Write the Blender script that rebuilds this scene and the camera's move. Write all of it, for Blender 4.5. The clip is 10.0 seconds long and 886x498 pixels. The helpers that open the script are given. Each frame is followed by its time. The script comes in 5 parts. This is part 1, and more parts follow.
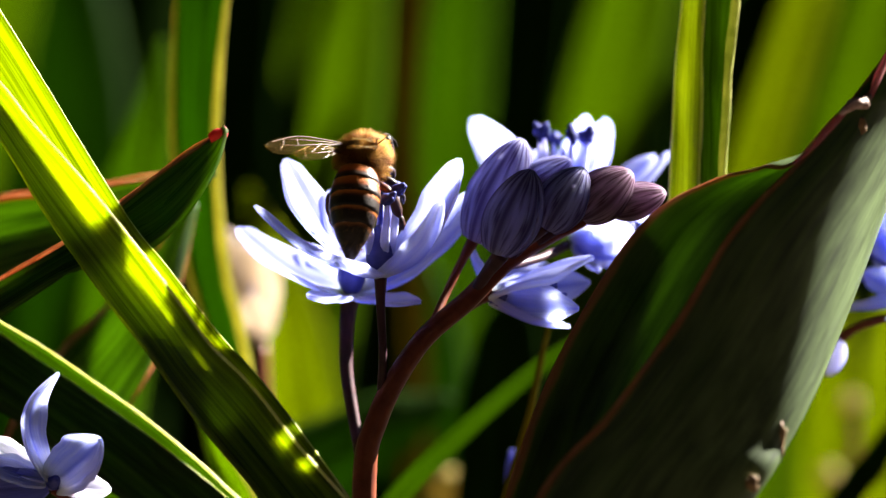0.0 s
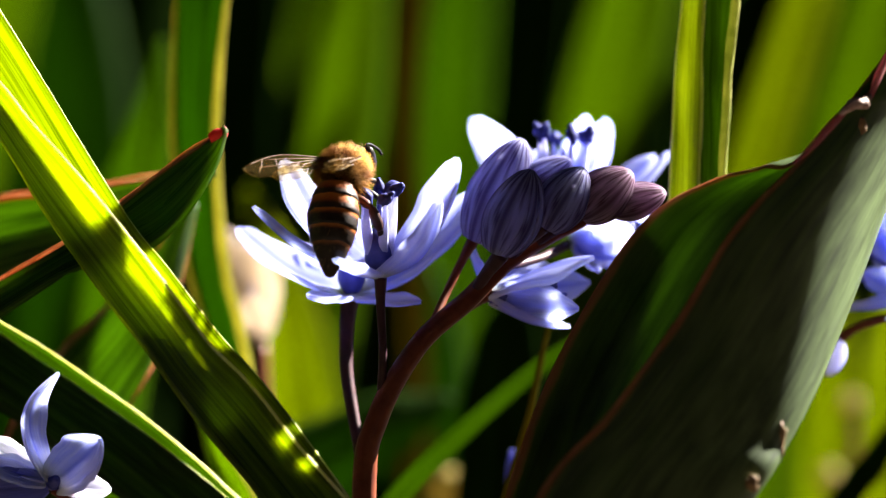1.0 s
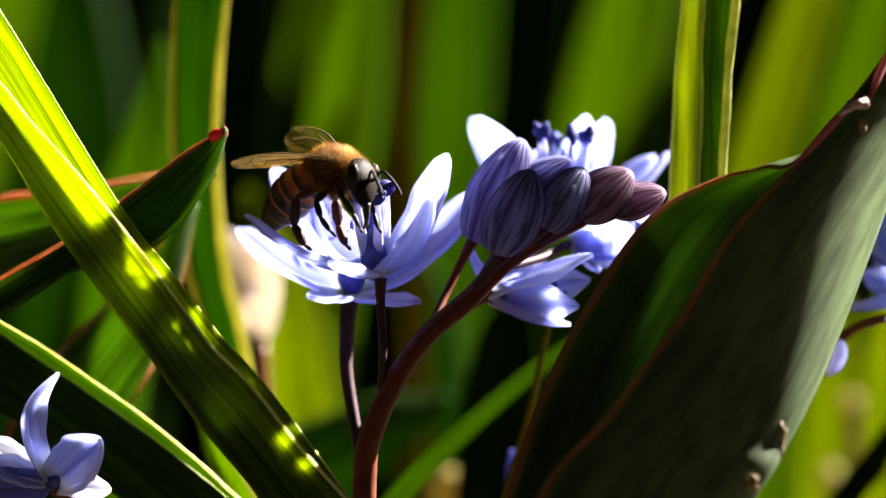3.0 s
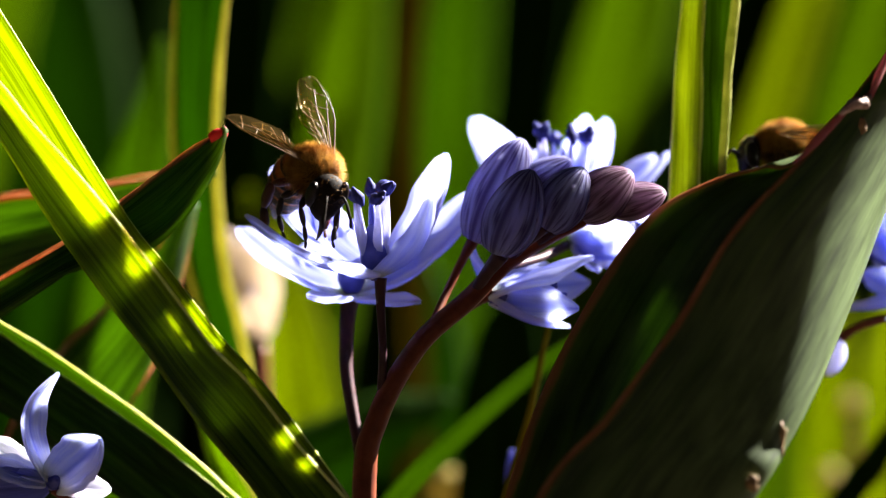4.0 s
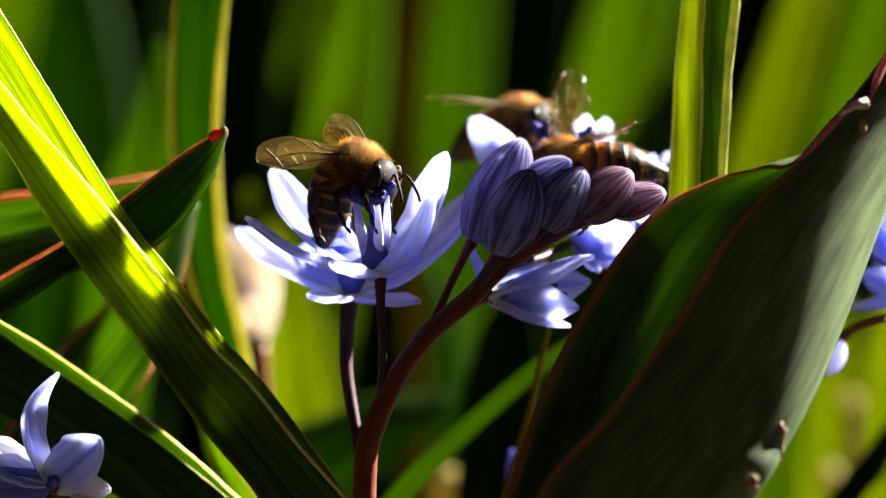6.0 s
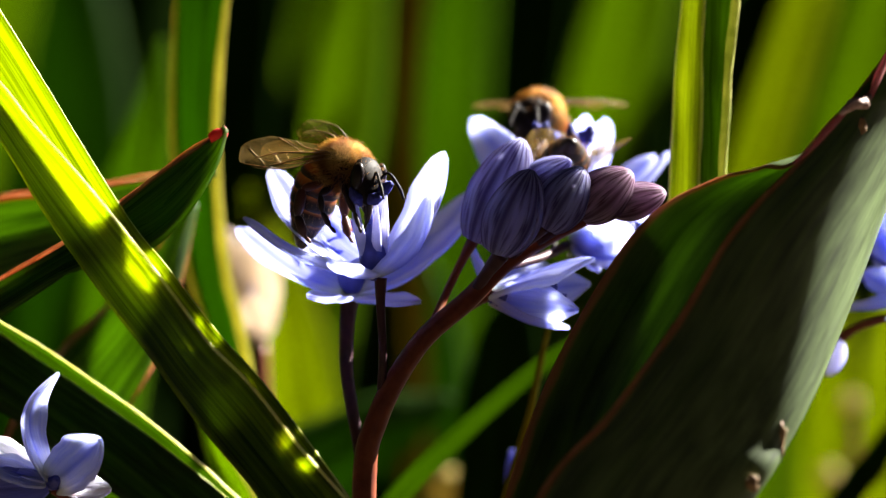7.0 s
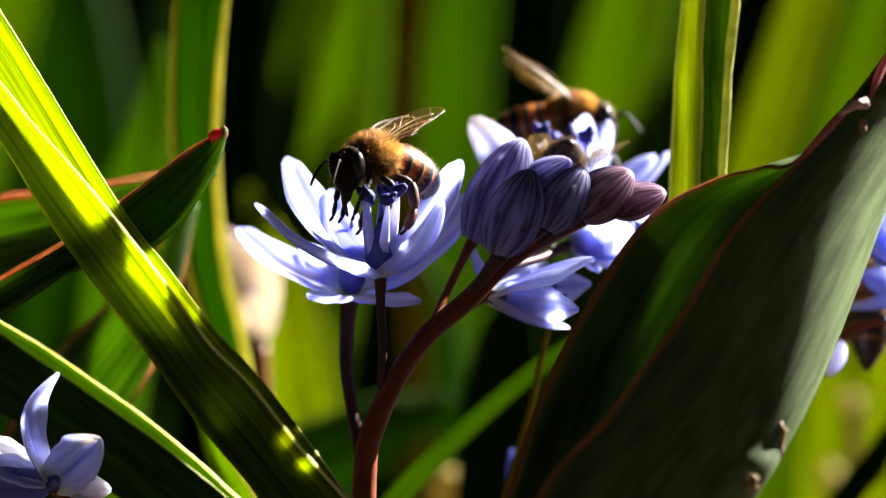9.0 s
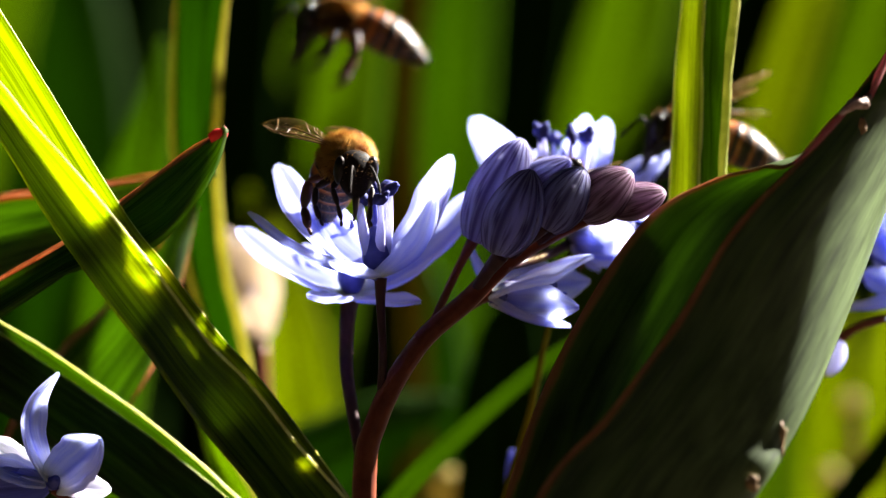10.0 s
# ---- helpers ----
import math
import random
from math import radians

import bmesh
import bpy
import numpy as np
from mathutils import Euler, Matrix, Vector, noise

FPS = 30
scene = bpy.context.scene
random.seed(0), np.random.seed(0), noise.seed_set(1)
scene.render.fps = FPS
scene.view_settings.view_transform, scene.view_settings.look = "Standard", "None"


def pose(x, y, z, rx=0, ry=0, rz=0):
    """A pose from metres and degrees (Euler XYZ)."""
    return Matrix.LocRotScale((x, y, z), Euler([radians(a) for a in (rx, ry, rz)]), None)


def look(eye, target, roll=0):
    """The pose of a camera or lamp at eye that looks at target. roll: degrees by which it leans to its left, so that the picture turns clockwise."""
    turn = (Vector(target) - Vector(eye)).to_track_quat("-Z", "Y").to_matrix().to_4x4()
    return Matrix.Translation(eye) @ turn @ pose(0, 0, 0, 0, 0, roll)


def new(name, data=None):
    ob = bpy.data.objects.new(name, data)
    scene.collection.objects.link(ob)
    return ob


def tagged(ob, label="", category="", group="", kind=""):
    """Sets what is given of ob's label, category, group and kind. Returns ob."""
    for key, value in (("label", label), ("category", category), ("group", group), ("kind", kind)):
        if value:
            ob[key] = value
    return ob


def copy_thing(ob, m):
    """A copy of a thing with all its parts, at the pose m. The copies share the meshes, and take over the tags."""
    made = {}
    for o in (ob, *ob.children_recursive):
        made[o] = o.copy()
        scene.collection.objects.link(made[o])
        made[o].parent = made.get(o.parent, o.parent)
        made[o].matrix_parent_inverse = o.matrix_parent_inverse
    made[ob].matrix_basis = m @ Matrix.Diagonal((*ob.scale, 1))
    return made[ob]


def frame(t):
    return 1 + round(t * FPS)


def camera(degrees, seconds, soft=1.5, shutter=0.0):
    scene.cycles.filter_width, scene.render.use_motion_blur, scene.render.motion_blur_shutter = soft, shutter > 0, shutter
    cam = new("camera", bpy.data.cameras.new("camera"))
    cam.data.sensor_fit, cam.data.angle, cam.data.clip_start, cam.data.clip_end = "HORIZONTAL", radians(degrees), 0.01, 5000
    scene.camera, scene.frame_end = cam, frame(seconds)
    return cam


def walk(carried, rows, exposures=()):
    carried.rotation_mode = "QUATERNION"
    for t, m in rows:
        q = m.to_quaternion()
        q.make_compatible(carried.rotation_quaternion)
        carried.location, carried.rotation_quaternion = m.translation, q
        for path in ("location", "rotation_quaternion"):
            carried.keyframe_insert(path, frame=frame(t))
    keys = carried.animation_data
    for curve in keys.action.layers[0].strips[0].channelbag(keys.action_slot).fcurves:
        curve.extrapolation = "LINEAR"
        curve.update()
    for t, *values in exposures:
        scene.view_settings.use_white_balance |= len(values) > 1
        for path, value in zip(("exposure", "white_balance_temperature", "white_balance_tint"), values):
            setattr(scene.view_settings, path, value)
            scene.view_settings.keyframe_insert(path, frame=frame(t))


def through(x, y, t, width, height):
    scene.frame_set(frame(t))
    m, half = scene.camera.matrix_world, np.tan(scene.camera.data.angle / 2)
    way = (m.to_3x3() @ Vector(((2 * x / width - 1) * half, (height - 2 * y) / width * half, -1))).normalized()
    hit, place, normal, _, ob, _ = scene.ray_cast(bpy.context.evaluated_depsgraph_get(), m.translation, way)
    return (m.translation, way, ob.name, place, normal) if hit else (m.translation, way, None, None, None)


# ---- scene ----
MM = 0.001

# ---- camera: a long macro lens on a tripod, level with the flowers
cam = camera(18, 10.0, soft=1.3, shutter=0.12)
cam.data.dof.use_dof = True
cam.data.dof.focus_distance = 0.259
cam.data.dof.aperture_fstop = 12.5
cam.data.dof.aperture_blades = 7
STAND = look((0, -0.26, 0.085), (0, 0, 0.085))
walk(cam, [(0, STAND), (10, STAND)], exposures=[(0, 3.3), (10, 3.3)])

# ---- sky and sun: clear day, sun high behind the flowers and a little to the right
SUN_HIGH, SUN_TURN = radians(38), radians(59)
world = bpy.data.worlds.new("sky")
scene.world = world
world.use_nodes = True
sky = world.node_tree.nodes.new("ShaderNodeTexSky")
sky.sky_type, sky.sun_disc = "NISHITA", False
sky.air_density, sky.dust_density = 0.1, 0.05
sky.sun_elevation, sky.sun_rotation = SUN_HIGH, SUN_TURN
world.node_tree.links.new(sky.outputs[0], world.node_tree.nodes["Background"].inputs[0])
world.node_tree.nodes["Background"].inputs[1].default_value = 0.0035
sun = new("sun", bpy.data.lights.new("sun", "SUN"))
sun.data.energy, sun.data.angle, sun.data.color = 5.0, radians(0.5), (1.0, 0.95, 0.86)
to_sun = Vector((math.sin(SUN_TURN) * math.cos(SUN_HIGH), math.cos(SUN_TURN) * math.cos(SUN_HIGH), math.sin(SUN_HIGH)))
sun.matrix_world = look(to_sun * 3, (0, 0, 0.08))


# ---- materials
class Nodes:
    def __init__(self, name):
        self.mat = bpy.data.materials.new(name)
        self.mat.use_nodes = True
        self.tree = self.mat.node_tree
        self.tree.nodes.clear()
        self.out = self.add("ShaderNodeOutputMaterial")

    def add(self, kind, **values):
        n = self.tree.nodes.new(kind)
        for key, v in values.items():
            setattr(n, key, v)
        return n

    def put(self, value, socket):
        if isinstance(value, (int, float)):
            socket.default_value = value
        elif isinstance(value, tuple):
            socket.default_value = value if len(value) == len(socket.default_value) else (*value, 1.0)
        else:
            self.tree.links.new(value, socket)

    def uv(self, su, sv, ou=0.0):
        t = self.add("ShaderNodeTexCoord")
        m = self.add("ShaderNodeMapping")
        m.inputs["Scale"].default_value = (su, sv, 1)
        m.inputs["Location"].default_value = (ou, 0, 0)
        self.tree.links.new(t.outputs["UV"], m.inputs["Vector"])
        return m.outputs[0]

    def place(self, s):
        t = self.add("ShaderNodeTexCoord")
        m = self.add("ShaderNodeMapping")
        m.inputs["Scale"].default_value = (s, s, s)
        self.tree.links.new(t.outputs["Object"], m.inputs["Vector"])
        return m.outputs[0]

    def noise(self, vec, scale, detail=3.0, rough=0.55):
        n = self.add("ShaderNodeTexNoise")
        self.tree.links.new(vec, n.inputs["Vector"])
        n.inputs["Scale"].default_value = scale
        n.inputs["Detail"].default_value = detail
        n.inputs["Roughness"].default_value = rough
        return n.outputs[0]

    def ramp(self, fac, *stops):
        r = self.add("ShaderNodeValToRGB")
        e = r.color_ramp.elements
        while len(e) < len(stops):
            e.new(0.5)
        for el, (p, c) in zip(e, stops):
            el.position, el.color = p, (*c, 1) if len(c) == 3 else c
        self.put(fac, r.inputs[0])
        return r.outputs[0]

    def mix(self, fac, a, b, mode="MIX"):
        m = self.add("ShaderNodeMix", data_type="RGBA", blend_type=mode)
        self.put(fac, m.inputs[0])
        self.put(a, m.inputs[6])
        self.put(b, m.inputs[7])
        return m.outputs[2]

    def math(self, op, a, b=0.0):
        m = self.add("ShaderNodeMath", operation=op)
        self.put(a, m.inputs[0])
        self.put(b, m.inputs[1])
        return m.outputs[0]

    def channel(self, vec, i):
        s = self.add("ShaderNodeSeparateXYZ")
        self.tree.links.new(vec, s.inputs[0])
        return s.outputs[i]

    def bump(self, height, strength, distance=0.0002):
        b = self.add("ShaderNodeBump")
        b.inputs["Strength"].default_value = strength
        b.inputs["Distance"].default_value = distance
        self.tree.links.new(height, b.inputs["Height"])
        return b.outputs[0]

    def principled(self, colour, rough, normal=None, spec=0.5, metal=0.0):
        p = self.add("ShaderNodeBsdfPrincipled")
        self.put(colour, p.inputs["Base Color"])
        self.put(rough, p.inputs["Roughness"])
        p.inputs["Specular IOR Level"].default_value = spec
        p.inputs["Metallic"].default_value = metal
        if normal:
            self.tree.links.new(normal, p.inputs["Normal"])
        return p.outputs[0]

    def translucent(self, colour, normal=None):
        p = self.add("ShaderNodeBsdfTranslucent")
        self.put(colour, p.inputs["Color"])
        if normal:
            self.tree.links.new(normal, p.inputs["Normal"])
        return p.outputs[0]

    def blend(self, fac, a, b):
        m = self.add("ShaderNodeMixShader")
        self.put(fac, m.inputs[0])
        self.put(a, m.inputs[1])
        self.put(b, m.inputs[2])
        return m.outputs[0]

    def done(self, shader):
        self.tree.links.new(shader, self.out.inputs[0])
        return self.mat


def leaf_material(name, upper, through, thin=0.55, ribs=26.0, margin=None, margin_width=0.03, rough=0.5, spot=0.25, bloom=0.0, gloss=0.12, fleshy=False):
    """Strap leaf: lengthwise ribs, blotches, a coloured margin; light comes through it, less through a fleshy middle."""
    n = Nodes(name)
    upper, through = tuple(0.75 * c for c in upper), tuple(0.80 * c for c in through)
    u = n.channel(n.uv(1, 1), 0)
    streak = n.noise(n.uv(ribs, 1.3), 1.0, 3.0, 0.6)
    fine = n.noise(n.uv(ribs * 4, 6.0), 1.0, 2.0, 0.6)
    blotch = n.noise(n.place(1.0), 160.0, 4.0, 0.6)
    rib = n.math("ADD", n.math("MULTIPLY", streak, 0.7), n.math("MULTIPLY", fine, 0.3))
    tone = n.ramp(rib, (0.38, (0.22, 0.26, 0.22)), (0.60, (1.25, 1.2, 1.1)))
    spots = n.ramp(blotch, (0.3, (1 - spot, 1 - spot, 1 - spot)), (0.65, (1.1, 1.08, 1.0)))
    face = n.mix(1.0, n.mix(1.0, upper, tone, "MULTIPLY"), spots, "MULTIPLY")
    light = n.mix(0.85, through, tone, "MULTIPLY")
    if bloom:
        grey = n.ramp(n.noise(n.uv(26, 11), 1.0, 4.0, 0.6), (0.34, (0.25 * bloom,) * 3), (0.66, (bloom,) * 3))
        face = n.mix(grey, face, (0.25, 0.36, 0.14))
    if margin:
        off = n.math("ABSOLUTE", n.math("SUBTRACT", u, 0.5))
        rim = n.ramp(n.math("ADD", off, n.math("MULTIPLY", n.math("SUBTRACT", blotch, 0.5), 0.015)),
                     (0.5 - margin_width, (0, 0, 0)), (0.5 - margin_width * 0.4, (1, 1, 1)))
        face = n.mix(rim, face, margin)
        light = n.mix(rim, light, margin)
    nor = n.bump(rib, 0.5, 0.0002)
    if fleshy:
        side = n.math("ABSOLUTE", n.math("SUBTRACT", u, 0.5))
        thin = n.math("MULTIPLY", n.ramp(side, (0.27, (0.1, 0.1, 0.1)), (0.45, (1, 1, 1))), thin)
    return n.done(n.blend(thin, n.principled(face, rough, nor, gloss), n.translucent(light, nor)))


def petal_material(name, pale, deep, thin=0.5, stripe=0.6, veins=0.45, lines=22, foot=None):
    """Squill tepal: pale lilac blue with a deeper midline and fine veins."""
    n = Nodes(name)
    u = n.channel(n.uv(1, 1), 0)
    off = n.math("ABSOLUTE", n.math("SUBTRACT", u, 0.5))
    vein = n.noise(n.uv(lines, 1.5), 1.0, 2.0, 0.5)
    soft = n.noise(n.place(1.0), 500.0, 3.0, 0.5)
    mid = n.ramp(n.math("ADD", off, n.math("MULTIPLY", n.math("SUBTRACT", vein, 0.5), 0.12)), (0.03, (stripe, stripe, stripe)), (0.16, (0, 0, 0)))
    tint = n.ramp(vein, (0.38, (veins, veins, veins)), (0.54, (0, 0, 0)))
    c = n.mix(n.math("MAXIMUM", mid, tint), pale, deep)
    c = n.mix(n.math("MULTIPLY", soft, 0.25), c, deep)
    if foot:
        c = n.mix(n.ramp(n.channel(n.uv(1, 1), 1), (0.03, (0.9, 0.9, 0.9)), (0.24, (0, 0, 0))), c, foot)
    nor = n.bump(n.math("ADD", vein, n.math("MULTIPLY", soft, 0.7)), 0.6, 0.0002)
    glow = n.add("ShaderNodeGamma")
    n.put(c, glow.inputs[0])
    glow.inputs[1].default_value = 0.7
    return n.done(n.blend(thin, n.principled(c, 0.45, nor, 0.4), n.translucent(glow.outputs[0], nor)))


def plain_material(name, a, b, scale, rough=0.5, spec=0.5, thin=0.0, relief=0.4):
    n = Nodes(name)
    k = n.noise(n.place(1.0), scale, 4.0, 0.6)
    c = n.ramp(k, (0.3, a), (0.7, b))
    nor = n.bump(k, relief, 0.00015)
    s = n.principled(c, rough, nor, spec)
    return n.done(n.blend(thin, s, n.translucent(c, nor)) if thin else s)


LEAF_BRIGHT = leaf_material("leaf_bright", (0.024, 0.08, 0.010), (0.63, 0.76, 0.02), 0.64, 22, None)
LEAF_BROAD = leaf_material("leaf_broad", (0.020, 0.036, 0.006), (0.34, 0.60, 0.05), 0.30, 16, (0.42, 0.18, 0.07), 0.012, 0.45, 0.3, 0.3, 0.4, True)
LEAF_RED_TIP = leaf_material("leaf_red_tip", (0.04, 0.08, 0.02), (0.34, 0.58, 0.03), 0.46, 16, (0.48, 0.16, 0.06), 0.035)
LEAF_TALL = leaf_material("leaf_tall", (0.07, 0.12, 0.02), (0.44, 0.51, 0.03), 0.58, 14, (0.50, 0.52, 0.22), 0.07)
LEAF_FAR = leaf_material("leaf_far", (0.06, 0.11, 0.012), (0.40, 0.58, 0.012), 0.54, 10, None, rough=0.8, gloss=0.0)
# The dark and shady leaf greens carry the bed's shade in their colour.
LEAF_DARK_SHADE = leaf_material("leaf_dark_shade", (0.007, 0.016, 0.003), (0.03, 0.07, 0.005), 0.3, 10, None, rough=0.8, gloss=0.0)
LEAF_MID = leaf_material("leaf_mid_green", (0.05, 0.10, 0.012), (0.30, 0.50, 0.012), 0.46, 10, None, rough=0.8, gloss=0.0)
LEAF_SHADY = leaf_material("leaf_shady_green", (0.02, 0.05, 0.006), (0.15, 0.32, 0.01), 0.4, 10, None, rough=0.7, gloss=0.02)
LEAF_DRY = leaf_material("leaf_dry", (0.05, 0.05, 0.01), (0.28, 0.22, 0.02), 0.46, 10, None, rough=0.8, gloss=0.0)
LEAF_OLIVE = leaf_material("leaf_olive", (0.09, 0.10, 0.012), (0.52, 0.62, 0.010), 0.62, 10, None, rough=0.8, gloss=0.0)
# Darker green that carries the shade on the low leaf.
LEAF_DEEP_SHADE = leaf_material("leaf_deep_shade", (0.018, 0.05, 0.008), (0.30, 0.50, 0.02), 0.36, 18, None, gloss=0.05)
RED_TIP = plain_material("red_leaf_tip", (0.75, 0.035, 0.05), (0.85, 0.12, 0.10), 900, 0.4, 0.5, 0.6)
PETAL = petal_material("petal_lilac", (0.66, 0.70, 1.0), (0.22, 0.27, 0.88), 0.82, 0.8, 0.45, 12, (0.80, 0.84, 0.70))
PETAL_DEEP = petal_material("petal_inner_blue", (0.26, 0.28, 0.72), (0.12, 0.13, 0.5), 0.65)
PETAL_CREAM = petal_material("petal_cream", (0.62, 0.54, 0.42), (0.46, 0.32, 0.22), 0.5)
PETAL_WHITE = petal_material("petal_white", (0.84, 0.85, 0.98), (0.55, 0.55, 0.85), 0.85, 0.3, 0.3, 10)
SPOT_STRAW = plain_material("soft_spot_straw", (0.34, 0.27, 0.07), (0.52, 0.42, 0.16), 300, 0.8, 0.1, 0.4)
BUD = petal_material("bud_violet", (0.74, 0.76, 1.0), (0.06, 0.028, 0.15), 0.88, 0.85, 0.9, 6)
BUD_TIP = petal_material("bud_mauve", (0.78, 0.60, 0.78), (0.08, 0.022, 0.04), 0.84, 0.85, 0.9, 6)
OVARY = plain_material("ovary_blue", (0.05, 0.06, 0.32), (0.11, 0.12, 0.46), 900, 0.4, 0.5, 0.3)
FILAMENT = plain_material("filament_white", (0.55, 0.56, 0.85), (0.7, 0.7, 0.9), 900, 0.5, 0.4, 0.5)
ANTHER = plain_material("anther_dark_blue", (0.012, 0.014, 0.09), (0.05, 0.055, 0.26), 2500, 0.7, 0.2)
EDGE_PALE = plain_material("leaf_edge_pale", (0.55, 0.55, 0.35), (0.75, 0.72, 0.5), 700, 0.35, 0.5, 0.4)
EDGE_STRAW = plain_material("leaf_edge_straw", (0.34, 0.33, 0.06), (0.48, 0.44, 0.11), 300, 0.5, 0.2, 0.85)
EDGE_TALL = plain_material("leaf_edge_olive", (0.26, 0.30, 0.06), (0.50, 0.50, 0.15), 500, 0.5, 0.2, 0.4, 1.0)
RIM_ROSY = plain_material("leaf_rim_rosy", (0.62, 0.16, 0.20), (0.80, 0.42, 0.40), 300, 0.4, 0.5, 0.7)
RIM_TORN = plain_material("leaf_rim_torn", (0.30, 0.14, 0.10), (0.75, 0.58, 0.50), 900, 0.5, 0.5, 0.3, 1.0)
# Sunlight along the leaf rims is put into this pale lime.
EDGE_LIME_SUN = plain_material("leaf_edge_sun", (0.80, 0.80, 0.20), (0.95, 0.93, 0.48), 700, 0.4, 0.3, 0.6)
EDGE_RUST = plain_material("leaf_edge_rust", (0.46, 0.19, 0.08), (0.68, 0.38, 0.22), 500, 0.4, 0.5, 0.75)
STEM = plain_material("stem_red_brown", (0.085, 0.016, 0.009), (0.18, 0.042, 0.018), 350, 0.5, 0.2, 0.12)
PEDICEL = plain_material("pedicel_purple", (0.03, 0.013, 0.02), (0.07, 0.025, 0.032), 500, 0.5, 0.2, 0.12)
SCAR = plain_material("leaf_scar", (0.10, 0.045, 0.02), (0.32, 0.20, 0.08), 1200, 0.7)
SOIL = plain_material("soil", (0.012, 0.009, 0.006), (0.045, 0.03, 0.018), 60, 0.95, 0.2, 0, 1.0)


# ---- geometry helpers; lengths in millimetres
ORIGIN = {}


def curve(points, n):
    """n points along a smooth line through the given ones."""
    p = np.array(points, float)
    if len(p) == 2:
        return p[0] + (p[1] - p[0]) * np.linspace(0, 1, n)[:, None]
    p = np.vstack([2 * p[0] - p[1], p, 2 * p[-1] - p[-2]])
    out = []
    for t in np.linspace(0, len(p) - 3 - 1e-9, n):
        i = int(t)
        f = t - i
        a, b, c, d = p[i:i + 4]
        out.append(0.5 * (2 * b + (c - a) * f + (2 * a - 5 * b + 4 * c - d) * f * f + (3 * b - a - 3 * c + d) * f ** 3))
    return np.array(out)


def mesh(name, verts, faces, mats, uvs=None, index=None, origin=(0, 0, 0)):
    me = bpy.data.meshes.new(name)
    me.from_pydata(((np.asarray(verts, float) - np.asarray(origin, float)) * MM).tolist(), [], faces)
    for m in mats if isinstance(mats, (list, tuple)) else [mats]:
        me.materials.append(m)
    me.polygons.foreach_set("use_smooth", [True] * len(me.polygons))
    if index is not None:
        me.polygons.foreach_set("material_index", index)
    if uvs is not None:
        layer = me.uv_layers.new(name="grain")
        loops = np.zeros(len(me.loops), np.int32)
        me.loops.foreach_get("vertex_index", loops)
        layer.data.foreach_set("uv", np.asarray(uvs, float)[loops].ravel())
    me.update()
    return me


def thing(name, base, label, category, group="", kind=""):
    """An Empty at its base, in millimetres, that carries its parts."""
    ob = new(name)
    ob.empty_display_size = 0.005
    ob.location = Vector(base) * MM
    ORIGIN[ob.name] = np.array(base, float)
    return tagged(ob, label, category, group, kind)


def part(name, me, parent=None, origin=(0, 0, 0), label=""):
    ob = new(name, me)
    o = np.array(origin, float)
    ORIGIN[ob.name] = o
    if parent:
        ob.parent = parent
        o = o - ORIGIN[parent.name]
    ob.location = Vector(o) * MM
    return tagged(ob, label)


def sheet(p, thick, edge=0.35):
    """A closed, thin body round the grid of points p; returns verts, faces, uvs."""
    n, m = p.shape[:2]
    du, dv = np.gradient(p, axis=1), np.gradient(p, axis=0)
    nor = np.cross(du, dv)
    nor /= np.linalg.norm(nor, axis=2, keepdims=True) + 1e-9
    u = np.linspace(0, 1, m)
    th = thick * (edge + (1 - edge) * np.clip(np.minimum(u, 1 - u) * 8, 0, 1) ** 0.5)
    top, low = p + nor * th[None, :, None] / 2, p - nor * th[None, :, None] / 2
    verts = np.vstack([top.reshape(-1, 3), low.reshape(-1, 3)])
    uu, vv = np.meshgrid(u, np.linspace(0, 1, n))
    uv = np.stack([uu.ravel(), vv.ravel()], 1)
    uvs = np.vstack([uv, uv])
    k = n * m
    faces = []
    for i in range(n - 1):
        for j in range(m - 1):
            a, b, c, d = i * m + j, i * m + j + 1, (i + 1) * m + j + 1, (i + 1) * m + j
            faces += [(a, b, c, d), (k + d, k + c, k + b, k + a)]
    rim = [j for j in range(m)] + [i * m + m - 1 for i in range(1, n)] + [(n - 1) * m + j for j in range(m - 2, -1, -1)] + [i * m for i in range(n - 2, 0, -1)]
    for a, b in zip(rim, rim[1:] + rim[:1]):
        faces.append((b, a, k + a, k + b))
    return verts, faces, uvs


def tube(points, radii, n=24, seg=10, flat=1.0):
    """A round, closed rod along the points."""
    c = curve(points, n)
    r = np.interp(np.linspace(0, 1, n), np.linspace(0, 1, len(radii)), radii)
    t = np.gradient(c, axis=0)
    t /= np.linalg.norm(t, axis=1, keepdims=True) + 1e-12
    ref = np.array([0.0, 1.0, 0.0]) if abs(t[0][1]) < 0.8 else np.array([1.0, 0, 0])
    verts, uvs = [], []
    for i in range(n):
        a = np.cross(t[i], ref)
        a /= np.linalg.norm(a) + 1e-12
        b = np.cross(a, t[i])
        ref = b
        for j in range(seg):
            w = 2 * math.pi * j / seg
            verts.append(c[i] + r[i] * (math.cos(w) * a + flat * math.sin(w) * b))
            uvs.append((j / seg, i / (n - 1)))
    faces = [(i * seg + j, i * seg + (j + 1) % seg, (i + 1) * seg + (j + 1) % seg, (i + 1) * seg + j) for i in range(n - 1) for j in range(seg)]
    faces += [tuple(range(seg))[::-1], tuple((n - 1) * seg + j for j in range(seg))]
    return np.array(verts), faces, np.array(uvs)


